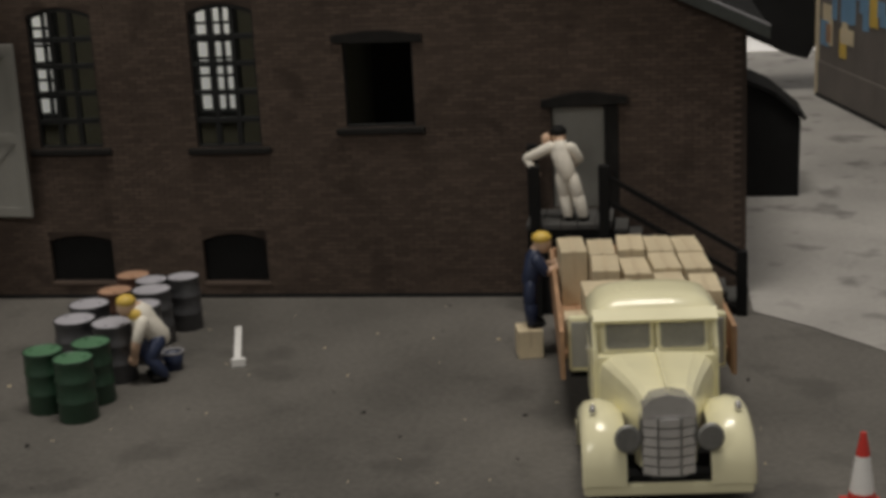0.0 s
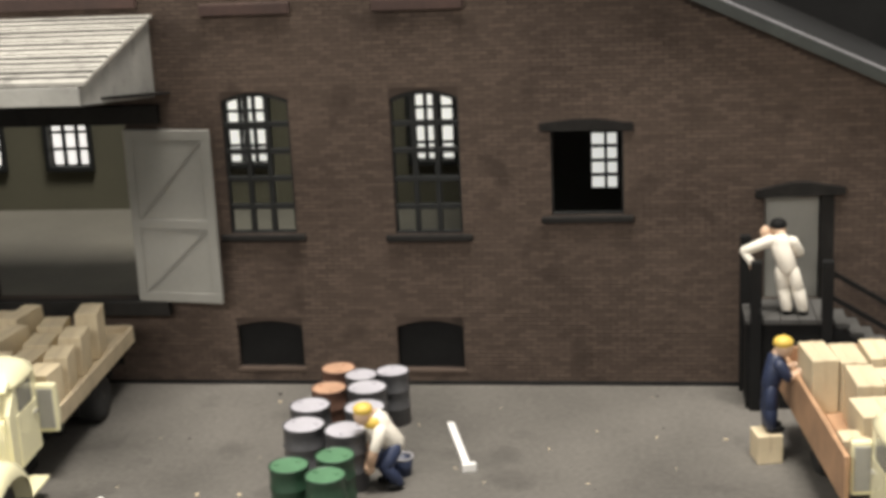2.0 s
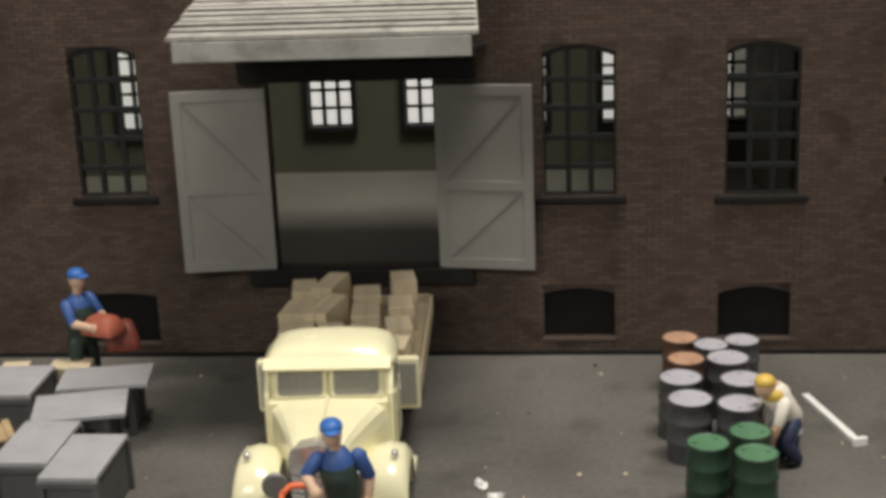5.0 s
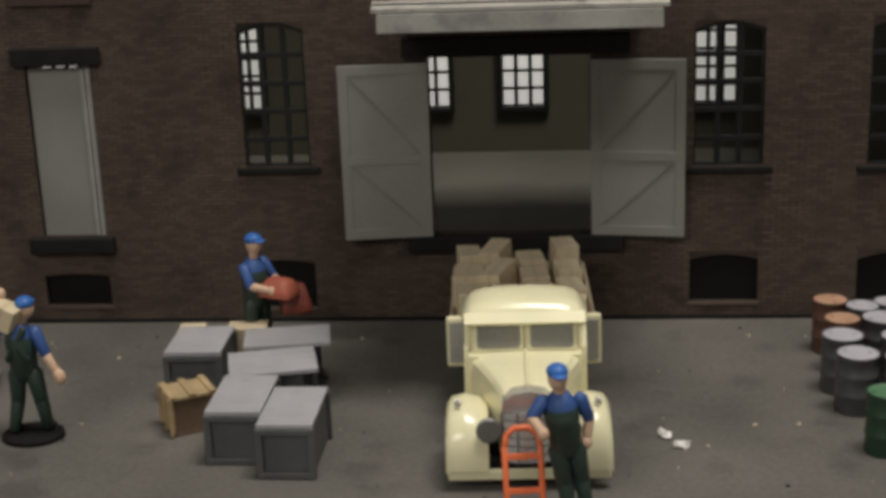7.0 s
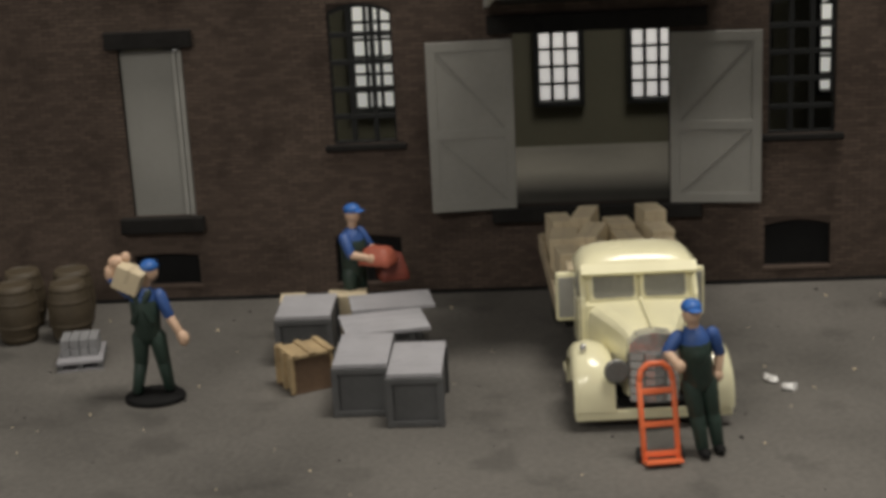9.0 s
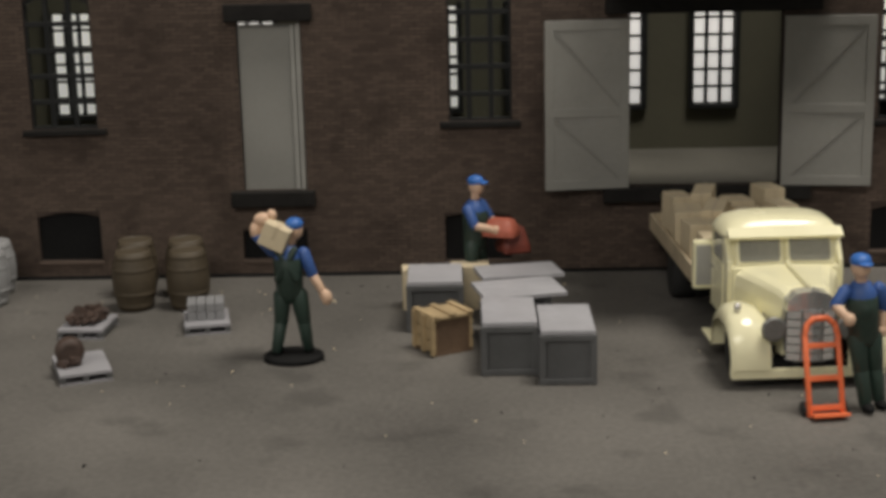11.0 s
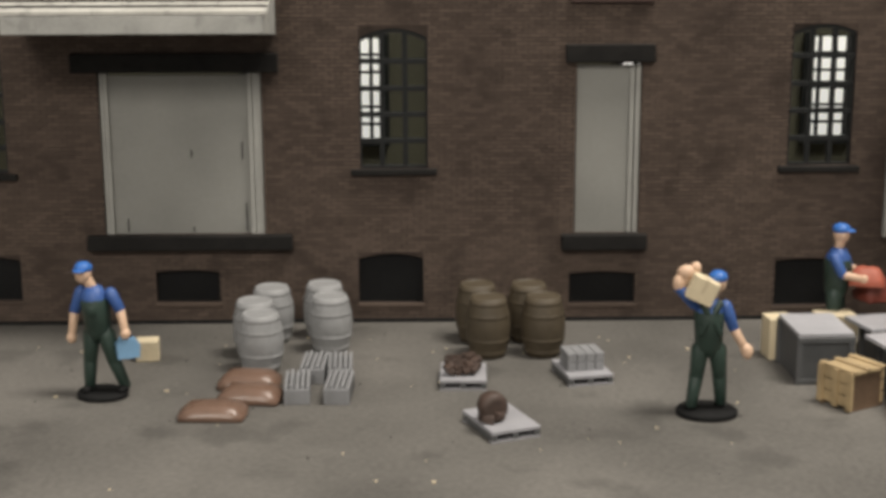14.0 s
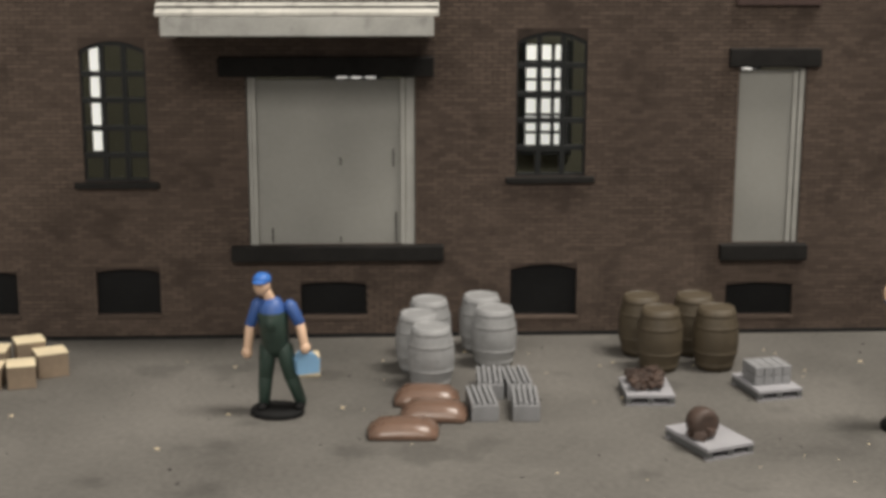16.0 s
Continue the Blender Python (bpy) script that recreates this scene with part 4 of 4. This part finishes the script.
part("casing", bm, M_LOAD, ob)
bm = B()
heap(bm, 8, 7.5, 4.5, 11, 22)
part("fittings", bm, M_LOAD, ob)

# ---- sacks ----
def sack(x, y, z, sx, sy, h, rz, m, label, group="", rx=0, ry=0):
    bm = B()
    box(bm, -sx / 2, sx / 2, -sy / 2, sy / 2, 0, h)
    bmesh.ops.subdivide_edges(bm, edges=bm.edges[:], cuts=5, use_grid_fill=True)
    for v in bm.verts:
        u, w = abs(v.co.x) / (sx / 2), abs(v.co.y) / (sy / 2)
        k = 1 - 0.75 * max(u ** 5, w ** 4)
        v.co.z = h * 0.12 + (v.co.z - h * 0.12) * k + 0.25 * noise.noise(v.co * 0.6 + Vector((x, y, z)))
        v.co.z = max(0.0, v.co.z)
        v.co.x *= 1 - 0.08 * w * w
    return single("sack", bm, m, label, "sack", x, y, z, rz, group, rx=rx, ry=ry, smooth=True)


sack(-476.2, -92.6, 0, 19, 11.5, 4.2, -2, M_BAG, "brown glossy filled sack lying in the yard", "brown sacks")
sack(-467.4, -79.2, 0, 18.5, 11.5, 4.6, -6, M_BAG, "brown glossy filled sack lying in the yard", "brown sacks")
sack(-469.0, -66.6, 0, 18.5, 11.5, 4.8, -4, M_BAG, "brown glossy filled sack lying in the yard", "brown sacks")


# ---- concrete block bundles ----
def finned(x, y, rz):
    ob = thing("block_bundle", "bundle of thin grey slabs standing on edge", "slabs", x, y, 0, rz, "grey slab bundles")
    for i in range(5):
        bm = B()
        box(bm, -3.55 + i * 1.55, -2.65 + i * 1.55, -7.6, 8.2, 0, 5.0 + 0.4 * (i % 2), 0.12)
        part("slab", bm, M_BLOCK, ob)
    bm = B()
    box(bm, -3.6, 3.6, -7.3, 7.9, 0, 3.9)
    part("core", bm, M_GREYSHADE, ob)
    bm = B()
    box(bm, -3.7, 3.7, -8.3, -7.6, 0, 4.6, 0.2)
    part("end_plate", bm, M_BLOCK, ob, "plain grey end plate")
    return ob


finned(-454.2, -75.8, 3)
finned(-442.2, -76.2, -3)
finned(-450.6, -57.8, -2)
finned(-442.8, -58.2, 2)

# cartons by the left end: sides coloured dark for shade under pale tops
M_SHADECARD = mat("shaded_carton_side", (0.20, 0.150, 0.105), 0.85, var=0.2, blotch=90)


def yard_carton(x, y, z, sx, sy, h, rz, ry=0):
    ob = thing("carton", "carton with shade-darkened sides and a pale top stacked in the yard", "carton", x, y, z, rz, "yard cartons", ry=ry)
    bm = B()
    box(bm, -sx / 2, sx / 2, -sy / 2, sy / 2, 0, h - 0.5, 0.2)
    part("body", bm, M_SHADECARD, ob)
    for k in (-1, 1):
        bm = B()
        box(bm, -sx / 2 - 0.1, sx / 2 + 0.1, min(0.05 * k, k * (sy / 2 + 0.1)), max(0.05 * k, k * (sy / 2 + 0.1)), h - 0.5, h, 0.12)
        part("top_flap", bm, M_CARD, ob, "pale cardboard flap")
    return ob


for c in ((-586.4, -46.8, 0, 8.0, 8, 7.0, 14), (-580.2, -36.5, 0, 9.0, 8, 7.5, 24), (-596.0, -47.5, 0, 9, 8, 6.6, 2), (-587.6, -31.0, 0, 8.5, 8, 9.5, 22), (-597.0, -37.0, 0, 9, 9, 8.5, 2), (-605.0, -43.0, 0, 8, 9, 8.0, -4)):
    yard_carton(*c)


# ---- loading platform with steps beside the side door ----
ob = thing("loading_platform", "black wooden landing with posts, rails and a ramp", "platform", 0, 0, 0)
for i in range(5):
    bm = B()
    box(bm, 8.0 + i * 5.2, 13.0 + i * 5.2, -21, -0.3, 27.0, 28.6, 0.15)
    part("deck_board", bm, M_PLATFORM, ob)
for x0, y0, z1 in ((11.0, -20.5, 46.5), (31.6, -20.5, 46.5), (9.0, -4.0, 50.0), (72.0, -20.5, 20.0)):
    bm = B()
    box(bm, x0 - 1.6, x0 + 1.6, y0 - 1.6, y0 + 1.6, 0, z1, 0.25)
    p = part("post", bm, M_BLACK, ob)
bm = B()
box(bm, 8.6, 33.6, -20.2, -18.4, 0.2, 27.0)
box(bm, 8.4, 10.0, -20, -1, 0.2, 27.0)
part("skirt", bm, M_BLACK, ob)
for dz in (13.5, 6.0):
    bm = B()
    prism(bm, [(32, 29 + dz), (72, 5 + dz), (72, 6.6 + dz), (32, 30.6 + dz)], -21.2, -19.8, "y")
    part("rail", bm, M_BLACK, ob)
bm = B()
prism(bm, [(33.4, 26.5), (72, 1.0), (72, 0.05), (34, 0.05)], -20.6, -19.4, "y")
prism(bm, [(33.4, 26.5), (72, 1.0), (72, 0.05), (34, 0.05)], -3, -2, "y")
part("skirt", bm, M_BLACK, ob)
for i in range(9):
    bm = B()
    box(bm, 34.4 + i * 4.2, 38.4 + i * 4.2, -19.3, -3.1, 25.0 - i * 2.8, 26.2 - i * 2.8, 0.1)
    part("step", bm, M_PLATFORM, ob)

# ---- painted figures: plain one-mesh figurines ----
FIG = [M_OVERALL, M_BLUE, M_SKIN, M_CAP, M_BLACK, M_WHITECLOTH, M_YELLOW, M_NAVY]


def figurine(label, x, y, z, rz, legs, torso, head, arms, cap=3, base=7.5, shirt=1, pants=0, bib=0, neck_r=1.5, girth=1.0, extra=(), back=False):
    """legs: two (hip, knee, foot); torso: (hip centre, chest centre); arms: two (shoulder, elbow, wrist, bare)."""
    bm = B()
    for hip, knee, foot in legs:
        limb(bm, hip, knee, 2.6 * girth, 2.0, pants)
        limb(bm, knee, foot, 2.0, 1.6, pants)
        ball(bm, (foot[0], foot[1] - 1.2, foot[2] - 0.6), 1.5, 2.8, 1.2, 4, 10)
    hipc, chest = torso
    limb(bm, hipc, chest, 3.7 * girth, 4.2 * girth, pants if bib is not None else shirt, 14)
    limb(bm, (Vector(hipc) * 0.35 + Vector(chest) * 0.65), Vector(chest) + Vector((0, 0, 1.4)), 3.9 * girth, 3.8 * girth, shirt, 14)
    if bib is not None:
        ball(bm, Vector(chest) * 0.75 + Vector(hipc) * 0.25 + Vector((0, -1.3, 0)), 2.9, 3.3, 4.0, bib, 12)
    if back:
        c = Vector(chest)
        for sx in (-1, 1):
            limb(bm, c + Vector((sx * 2.6, 3.1, -5.0)), c + Vector((-sx * 2.4, 2.9, 3.4)), 1.1, 1.0, pants)
    for sh, el, wr, bare in arms:
        limb(bm, sh, el, 1.8, 1.5, shirt)
        limb(bm, el, wr, 1.35, 1.1, 2 if bare else shirt)
        ball(bm, wr, 1.5, 1.5, 1.7, 2, 10)
    limb(bm, Vector(chest) + Vector((0, 0, 3)), head, neck_r, neck_r, 2)
    ball(bm, head, 2.3, 2.6, 2.9, 2, 14)
    hx, hy, hz = head
    ball(bm, (hx, hy + 0.15, hz + 1.6), 2.55, 2.8, 1.9, cap, 14)
    if cap == 3:
        ball(bm, (hx, hy - 2.6, hz + 1.3), 1.9, 1.7, 0.45, cap, 10)
    for c, r, k in extra:
        ball(bm, c, *r, k, 12)
    if base:
        lathe(bm, [(base, 0), (base, 1.2), (base * 0.94, 1.7), (0.3, 1.7)], 26, Matrix.Diagonal((1, 0.86, 1, 1)), 4)
    return single("figurine", bm, FIG, label, "figurine", x, y, z, rz, "painted figurines")


STAND = [((-2.3, 0, 19), (-2.9, -0.4, 10.5), (-3.4, 0, 3.2)), ((2.3, 0, 19), (3.2, -0.6, 10.5), (4.0, 0.6, 3.2))]
# carrier with a carton on the shoulder, turned to the wall
figurine("painted figurine in blue shirt and dark overalls on a round base", -339.8, -94.2, 0, 178, [((-2.2, 0, 19), (-3.2, -0.6, 10.8), (-4.0, -1.4, 3.0)), ((2.4, 0, 19), (3.2, -0.2, 10.8), (4.6, 1.2, 3.0))], ((0.2, 0, 19.5), (0.4, 0, 29)), (-1.8, -0.6, 37.4), [((4.4, 0, 31.4), (9.0, 0.4, 36.4), (4.4, -0.2, 41.6), True), ((-4.0, 0, 31), (-6.4, 0.4, 24.6), (-9.6, 1.2, 19.2), True)], base=8.6, back=True, extra=[((6.9, 0.2, 40.4), (2.6, 1.8, 2.1), 2), ((8.9, 0.4, 37.4), (1.7, 1.7, 2.6), 2), ((-10.2, 1.4, 18.4), (1.6, 1.5, 2.2), 2)])
carton(-344.2, -96.6, 33.4, 7.4, 6.0, 6.6, 174, ry=-24, label="tan carton carried on a shoulder", group="")
# walker with a light blue tool case
figurine("painted figurine in cap and dark overalls walking on a base", -510.4, -74.6, 0, -14, [((-2.2, 0, 19), (-3.0, -0.4, 10.5), (-3.6, -0.4, 3.0)), ((2.2, 0, 19), (4.0, 0.6, 10.5), (6.2, 2.2, 3.0))], ((0, 0, 19.5), (-0.6, -0.4, 28.6)), (-3.0, -1.6, 36.6), [((-4.8, 0, 31), (-7.0, -0.4, 25), (-7.6, -2.0, 17.6), True), ((4.2, 0, 31), (6.8, 0.2, 26), (8.6, -1.0, 19.5), True)])
ob = thing("tool_case", "light blue tool case with a dark handle", "tool case", -502.2, -76.0, 12.2, 20)
bm = B()
prism(bm, [(-3.1, 0), (3.1, 0), (3.3, 3.8), (1.8, 5.6), (-1.8, 5.6), (-3.3, 3.8)], -2.0, 2.0, "y")
part("body", bm, M_LIGHTBLUE, ob)
bm = B()
box(bm, -1.4, 1.4, -0.5, 0.5, 5.6, 6.9, 0.2)
part("handle", bm, M_NAVY, ob)
bm = B()
box(bm, -3.5, 3.5, -3, 3, 0, 6.5, 0.3)
single("carton", bm, M_CARD, "small yellowish carton by the wall foot", "carton", -503.6, -40.0, 0, 6)
# man with the hand truck
figurine("painted figurine in blue cap leaning on a hand truck", -193.2, -142.0, 0, 12, [((-1.8, 0, 19), (-0.6, -0.6, 10.5), (0.6, -1.4, 2.0)), ((2.2, 0, 19), (3.6, 0.4, 10.5), (5.0, 0.2, 2.0))], ((0, 0, 19.5), (-1.2, 0, 28.8)), (-2.0, -0.8, 36.8), [((-5.2, 0, 31), (-8.0, -0.5, 27.5), (-6.2, -4.6, 25.0), True), ((3.4, 0, 31), (5.6, 1.0, 25.5), (4.8, 0.2, 20), True)], base=0)
ob = thing("hand_truck", "orange-red two-wheeled hand truck standing upright", "hand truck", -202.6, -147.0, 0, 8, rx=-16)
bm = B()
pts = [Vector((-4.2, 0, 0.6)), Vector((-4.2, 0, 20)), Vector((-3.6, 0, 22.6)), Vector((-1.8, 0, 24.2)), Vector((1.8, 0, 24.2)), Vector((3.6, 0, 22.6)), Vector((4.2, 0, 20)), Vector((4.2, 0, 0.6))]
for p, q in zip(pts, pts[1:]):
    limb(bm, p, q, 0.75, 0.75, 0, 8)
part("frame", bm, M_ORANGE, ob)
for z in (2.4, 9.6, 17.6):
    bm = B()
    box(bm, -4.2, 4.2, -0.6, 0.6, z - 0.7, z + 0.7, 0.2)
    part("crossbar", bm, M_ORANGE, ob)
bm = B()
box(bm, -4.6, 4.6, -4.0, 0.4, 0.2, 1.1, 0.2)
part("toe_plate", bm, M_ORANGE, ob)
for s in (-1, 1):
    bm = B()
    lathe(bm, [(0.4, -0.5), (1.9, -0.5), (1.9, 0.5), (0.4, 0.5)], 16, rot(s * 5.0, 1.8, 2.2, 0, 90, 0))
    part("wheel", bm, M_TYRE, ob)
# man carrying red bundles behind the crates
figurine("painted figurine in blue carrying red bundles behind crates", -288.4, -36.0, 0, 62, STAND, ((0, 0, 19.5), (0, -0.2, 29)), (0, -0.8, 37.6), [((-4.4, 0, 31), (-5.4, -3.0, 26), (-2.6, -9.0, 24.5), True), ((4.4, 0, 31), (5.4, -3.0, 26), (2.6, -9.0, 25), True)], base=7)
sack(-280.0, -40.0, 22.0, 11, 8, 6.0, -20, M_REDBAGLIT, "red bundle held in the arms, coloured as lit")
sack(-276.4, -35.0, 15.5, 9.5, 9, 9.0, 20, M_REDBAGSHADE, "red bundle held in the arms, coloured as shaded")
# stooping man beside the drums
figurine("painted figurine in a yellow and white top stooping by drums", -90.4, -78.0, 0, -58, [((-2.0, 0.5, 11.5), (-2.4, -2.5, 7.0), (-2.2, 0.6, 2.0)), ((2.0, 0.5, 11.5), (2.6, -2.5, 7.0), (3.4, 0.8, 2.0))], ((0, 1.4, 12.0), (-0.3, -3.2, 18.4)), (-0.6, -7.0, 21.8), [((-3.4, -3.6, 18), (-3.8, -5.6, 13), (-2.2, -6.6, 7), True), ((3.2, -3.6, 18), (3.6, -5.8, 13), (1.6, -6.8, 7), True)], cap=6, base=0, shirt=5, pants=7, bib=None, girth=0.85, extra=[((-0.5, -4.0, 19.6), (3.4, 3.2, 2.4), 6)])
# man in white on the landing
figurine("painted figurine in white overalls leaning on the landing rail", 20.2, -15.5, 28.6, 168, [((-1.8, 0, 13.6), (-3.4, -0.2, 7.6), (-5.0, 0, 1.8)), ((1.6, 0, 13.6), (0.8, -0.4, 7.6), (-0.4, 0.4, 1.8))], ((-0.4, 0, 14.0), (1.8, -0.8, 21.0)), (3.0, -3.2, 25.2), [((4.8, -0.6, 22.4), (12.6, -1.0, 18.6), (9.4, 0.4, 14.2), False), ((-1.4, -0.6, 22.4), (-3.4, -2.6, 18.6), (-1.0, -4.4, 17), False)], cap=4, base=0, shirt=5, pants=5, bib=None, girth=0.74, extra=[((6.6, -2.0, 24.4), (1.6, 1.6, 2.0), 2)])
# man in dark blue with a yellow hat standing on a carton beside the lorry
carton(11.4, -57.0, 0, 7.0, 8.0, 8.2, 12, label="pale carton used as a step beside the lorry", group="")
figurine("painted figurine in navy with a yellow hat on a carton", 12.2, -56.5, 8.25, 100, [((-1.5, 0, 12.6), (-1.7, 0.2, 7.0), (-1.7, 0, 1.6)), ((1.5, 0, 12.6), (1.7, 0.2, 7.0), (1.7, 0, 1.6))], ((0, 0, 13), (0, -1.6, 19)), (0, -3.6, 23.8), [((-3.2, -1.6, 20), (-3.6, -4.0, 16.5), (-2.4, -7.6, 17), True), ((3.2, -1.6, 20), (3.6, -4.0, 16.5), (2.4, -7.6, 17), True)], cap=6, base=0, shirt=7, pants=7, bib=None, girth=0.7)

# ---- small things on the ground ----
bm = B()
prism(bm, [(0, 0), (33.0, 0), (33.0, 2.0), (0, 2.0)], 0.0, 1.6, "z")
ob = single("plank", bm, M_WHITE, "thin white strip of wood lying on the yard", "plank", -80.4, -36.8, 0.05, -74.5)
bm = B()
box(bm, 32.2, 33.8, -0.6, 3.4, 0, 2.4, 0.2)
part("end_block", bm, M_WHITE, ob)
# pail by the stooping figurine
ob = thing("pail", "dark blue pail with a pale rim beside the drums", "pail", -88.6, -70.5, 0)
bm = B()
lathe(bm, [(2.4, 0), (3.1, 5.0), (2.8, 5.0), (2.2, 0.8)], 20)
part("body", bm, M_NAVY, ob)
bm = B()
lathe(bm, [(2.75, 4.9), (3.3, 4.9), (3.3, 5.5), (2.75, 5.5), (2.75, 4.9)], 20, close=False)
part("rim", bm, M_PALLET, ob, "pale worn rim")
# traffic cone
ob = thing("traffic_cone", "red and white striped traffic cone", "traffic cone", 89.4, -154.5, 0)
bm = B()
box(bm, -4.2, 4.2, -4.2, 4.2, 0, 1.0, 0.3)
part("base", bm, M_RED, ob)
for r0, r1, z0, z1, m in ((3.2, 2.6, 1.0, 4.0, M_RED), (2.6, 1.5, 4.0, 12.0, M_WHITE), (1.5, 0.6, 12.0, 17.0, M_RED)):
    bm = B()
    cyl(bm, r0, r1, z0, z1, 18)
    part("band", bm, m, ob)
# white scraps and grit
rng = random.Random(3)
for x, y, s in ((-167.4, -93.5, 2.6), (-163.6, -100.5, 2.4)):
    bm = B()
    bmesh.ops.create_icosphere(bm, subdivisions=2, radius=s)
    for v in bm.verts:
        k = rng.uniform(0.55, 1.2)
        v.co = Vector((v.co.x * k, v.co.y * k * 0.6, max(0.0, v.co.z * k * 0.5 + s * 0.3)))
    single("paper_scrap", bm, M_WHITE, "crumpled white scrap on the yard", "scrap", x, y, 0, rng.uniform(0, 180))
for nm, m, cnt, lab in (("pale_grit", M_CARD, 150, "pale crumbs scattered over the yard"), ("dark_grit", M_BLACK, 110, "dark crumbs scattered over the yard")):
    bm = B()
    for _ in range(cnt):
        x, y = rng.uniform(-620, 80), rng.uniform(-190, -6)
        s = rng.choice((0.2, 0.2, 0.25, 0.3, 0.35, 0.5))
        box(bm, -s, s, -s * 0.7, s * 0.7, 0, s * 0.7, 0, rot(x, y, 0, 0, 0, rng.uniform(0, 180)))
    single(nm, bm, m, lab, "grit", kind="stuff")

# ---- beyond the corner ----
ob = thing("shed", "small black shed with a sloping roof", "shed", 0, 0, 0.6)
bm = B()
prism(bm, [(70, 0), (102.5, 0), (103, 31), (92, 41), (81, 46), (70, 46)], 135, 170, "y")
part("wall", bm, M_BLACK, ob)
bm = B()
prism(bm, [(104.5, 30.6), (92, 41.4), (81, 46.6), (70, 46.6), (70, 48), (81, 48), (92.5, 42.8), (105, 32)], 133, 172, "y")
part("roof", bm, M_BLACK, ob)
ob = thing("low_wall", "grey-brown low board wall with a dark foot", "wall", 135.5, 388, 0.4, -79, kind="structure")
bm = B()
box(bm, 0, 240, 0, 4, 0, 20, 0.4)
part("board", bm, M_LOWWALL, ob)
bm = B()
box(bm, -1, 240, -0.8, 0, 0, 1.8, 0.2)
part("foot", bm, M_BLACK, ob)
ob = thing("picture_board", "board with a blurred colourful picture and pale frame", "board", 135.5, 392.2, 0.4, -79)
bm = B()
box(bm, -4, 3, 0, 2.2, 0, 80, 0.3)
part("frame", bm, M_CARD, ob)
bm = B()
box(bm, 3.1, 235, 0.2, 2.0, 0, 80)
part("panel", bm, M_LOWWALL, ob)
rng = random.Random(21)
for i in range(34):
    u, z = rng.uniform(6, 150), rng.uniform(26, 74)
    bm = B()
    box(bm, u, u + rng.uniform(4, 22), -0.15 - 0.004 * i, 0.15, z, min(79, z + rng.uniform(5, 22)), 0.0)
    part("patch", bm, rng.choice((M_YELLOW, M_LIGHTBLUE, M_WOOD, M_CARD, M_LIGHTBLUE, M_GREENTOP)), ob)
bm = B()
prism(bm, [(60, 120), (60, 46), (94, 35), (121, 22), (131, 19.5), (138, 31), (150, 38), (157, 52), (158, 120)], 402, 404, "y")
single("black_curtain", bm, M_BLACK, "black cloth hanging behind the layout", "curtain")
bm = B()
box(bm, 70, 330, 590, 592, 0.4, 60)
single("backdrop", bm, M_OUTSIDE, "bright white board at the layout edge", "backdrop", kind="structure")

# ---- bricks, course by course ----
BRICK_L, BRICK_H, JOINT = 4.2, 1.35, 0.22


def clear(x0, x1, z0, z1):
    """Whether a brick of this stretch lies on plain wall."""
    if z1 > roof_z(x1) - 0.2:
        return False
    for h in HOLES:
        if x1 > h[0] + 0.05 and x0 < h[1] - 0.05 and z1 > h[2] + 0.05 and z0 < h[3] + h[4] - 0.05:
            return False
    return True


brick_me = {}


def brick_mesh(w):
    key = round(w, 1)
    if key not in brick_me:
        bm = B()
        box(bm, 0, w, -0.16, 0.02, 0, BRICK_H - JOINT)
        brick_me[key] = mesh_of("brick", bm, M_BRICK)
    return brick_me[key]


verts, faces = [], []
rng = random.Random(9)
count = 0
rows_of_bricks = int(132 / BRICK_H)
for r in range(rows_of_bricks):
    z0 = 1.2 + r * BRICK_H
    z1 = z0 + BRICK_H - JOINT
    x = WALL_L + (r % 2) * BRICK_L / 2
    while x + BRICK_L < WALL_R:
        a, b = x + 0.02, x + BRICK_L - JOINT
        x += BRICK_L
        pieces = [(a, b)]
        for h in HOLES:
            if z1 > h[2] + 0.05 and z0 < h[3] + h[4] - 0.05:
                cut = []
                for p, q in pieces:
                    if q <= h[0] or p >= h[1]:
                        cut.append((p, q))
                        continue
                    if p < h[0] - 0.3:
                        cut.append((p, h[0] - 0.05))
                    if q > h[1] + 0.3:
                        cut.append((h[1] + 0.05, q))
                pieces = cut
        for p, q in pieces:
            if not clear(p, q, z0, z1) or q - p < 0.3:
                continue
            if -128 < x < -70 and 22.5 < z0 < 50 and count < 290 and q - p > 3.9:
                ob = new("brick", brick_mesh(q - p))
                ob.parent = wall
                ob.location = (p * MM, rng.uniform(-0.03, 0.03) * MM, z0 * MM)
                count += 1
                continue
            d = -0.16 + rng.uniform(-0.05, 0.05)
            n = len(verts)
            verts += [(p * MM, 0.02 * MM, z0 * MM), (q * MM, 0.02 * MM, z0 * MM), (q * MM, 0.02 * MM, z1 * MM), (p * MM, 0.02 * MM, z1 * MM), (p * MM, d * MM, z0 * MM), (q * MM, d * MM, z0 * MM), (q * MM, d * MM, z1 * MM), (p * MM, d * MM, z1 * MM)]
            faces += [(n + 4, n + 5, n + 6, n + 7), (n, n + 1, n + 5, n + 4), (n + 1, n + 2, n + 6, n + 5), (n + 2, n + 3, n + 7, n + 6), (n + 3, n, n + 4, n + 7)]
me = bpy.data.meshes.new("brickwork")
me.from_pydata(verts, [], faces)
me.materials.append(M_BRICK)
ob = new("brickwork", me)
ob.parent = wall
tagged(ob, "weathered red-brown bricks in courses", kind="stuff")
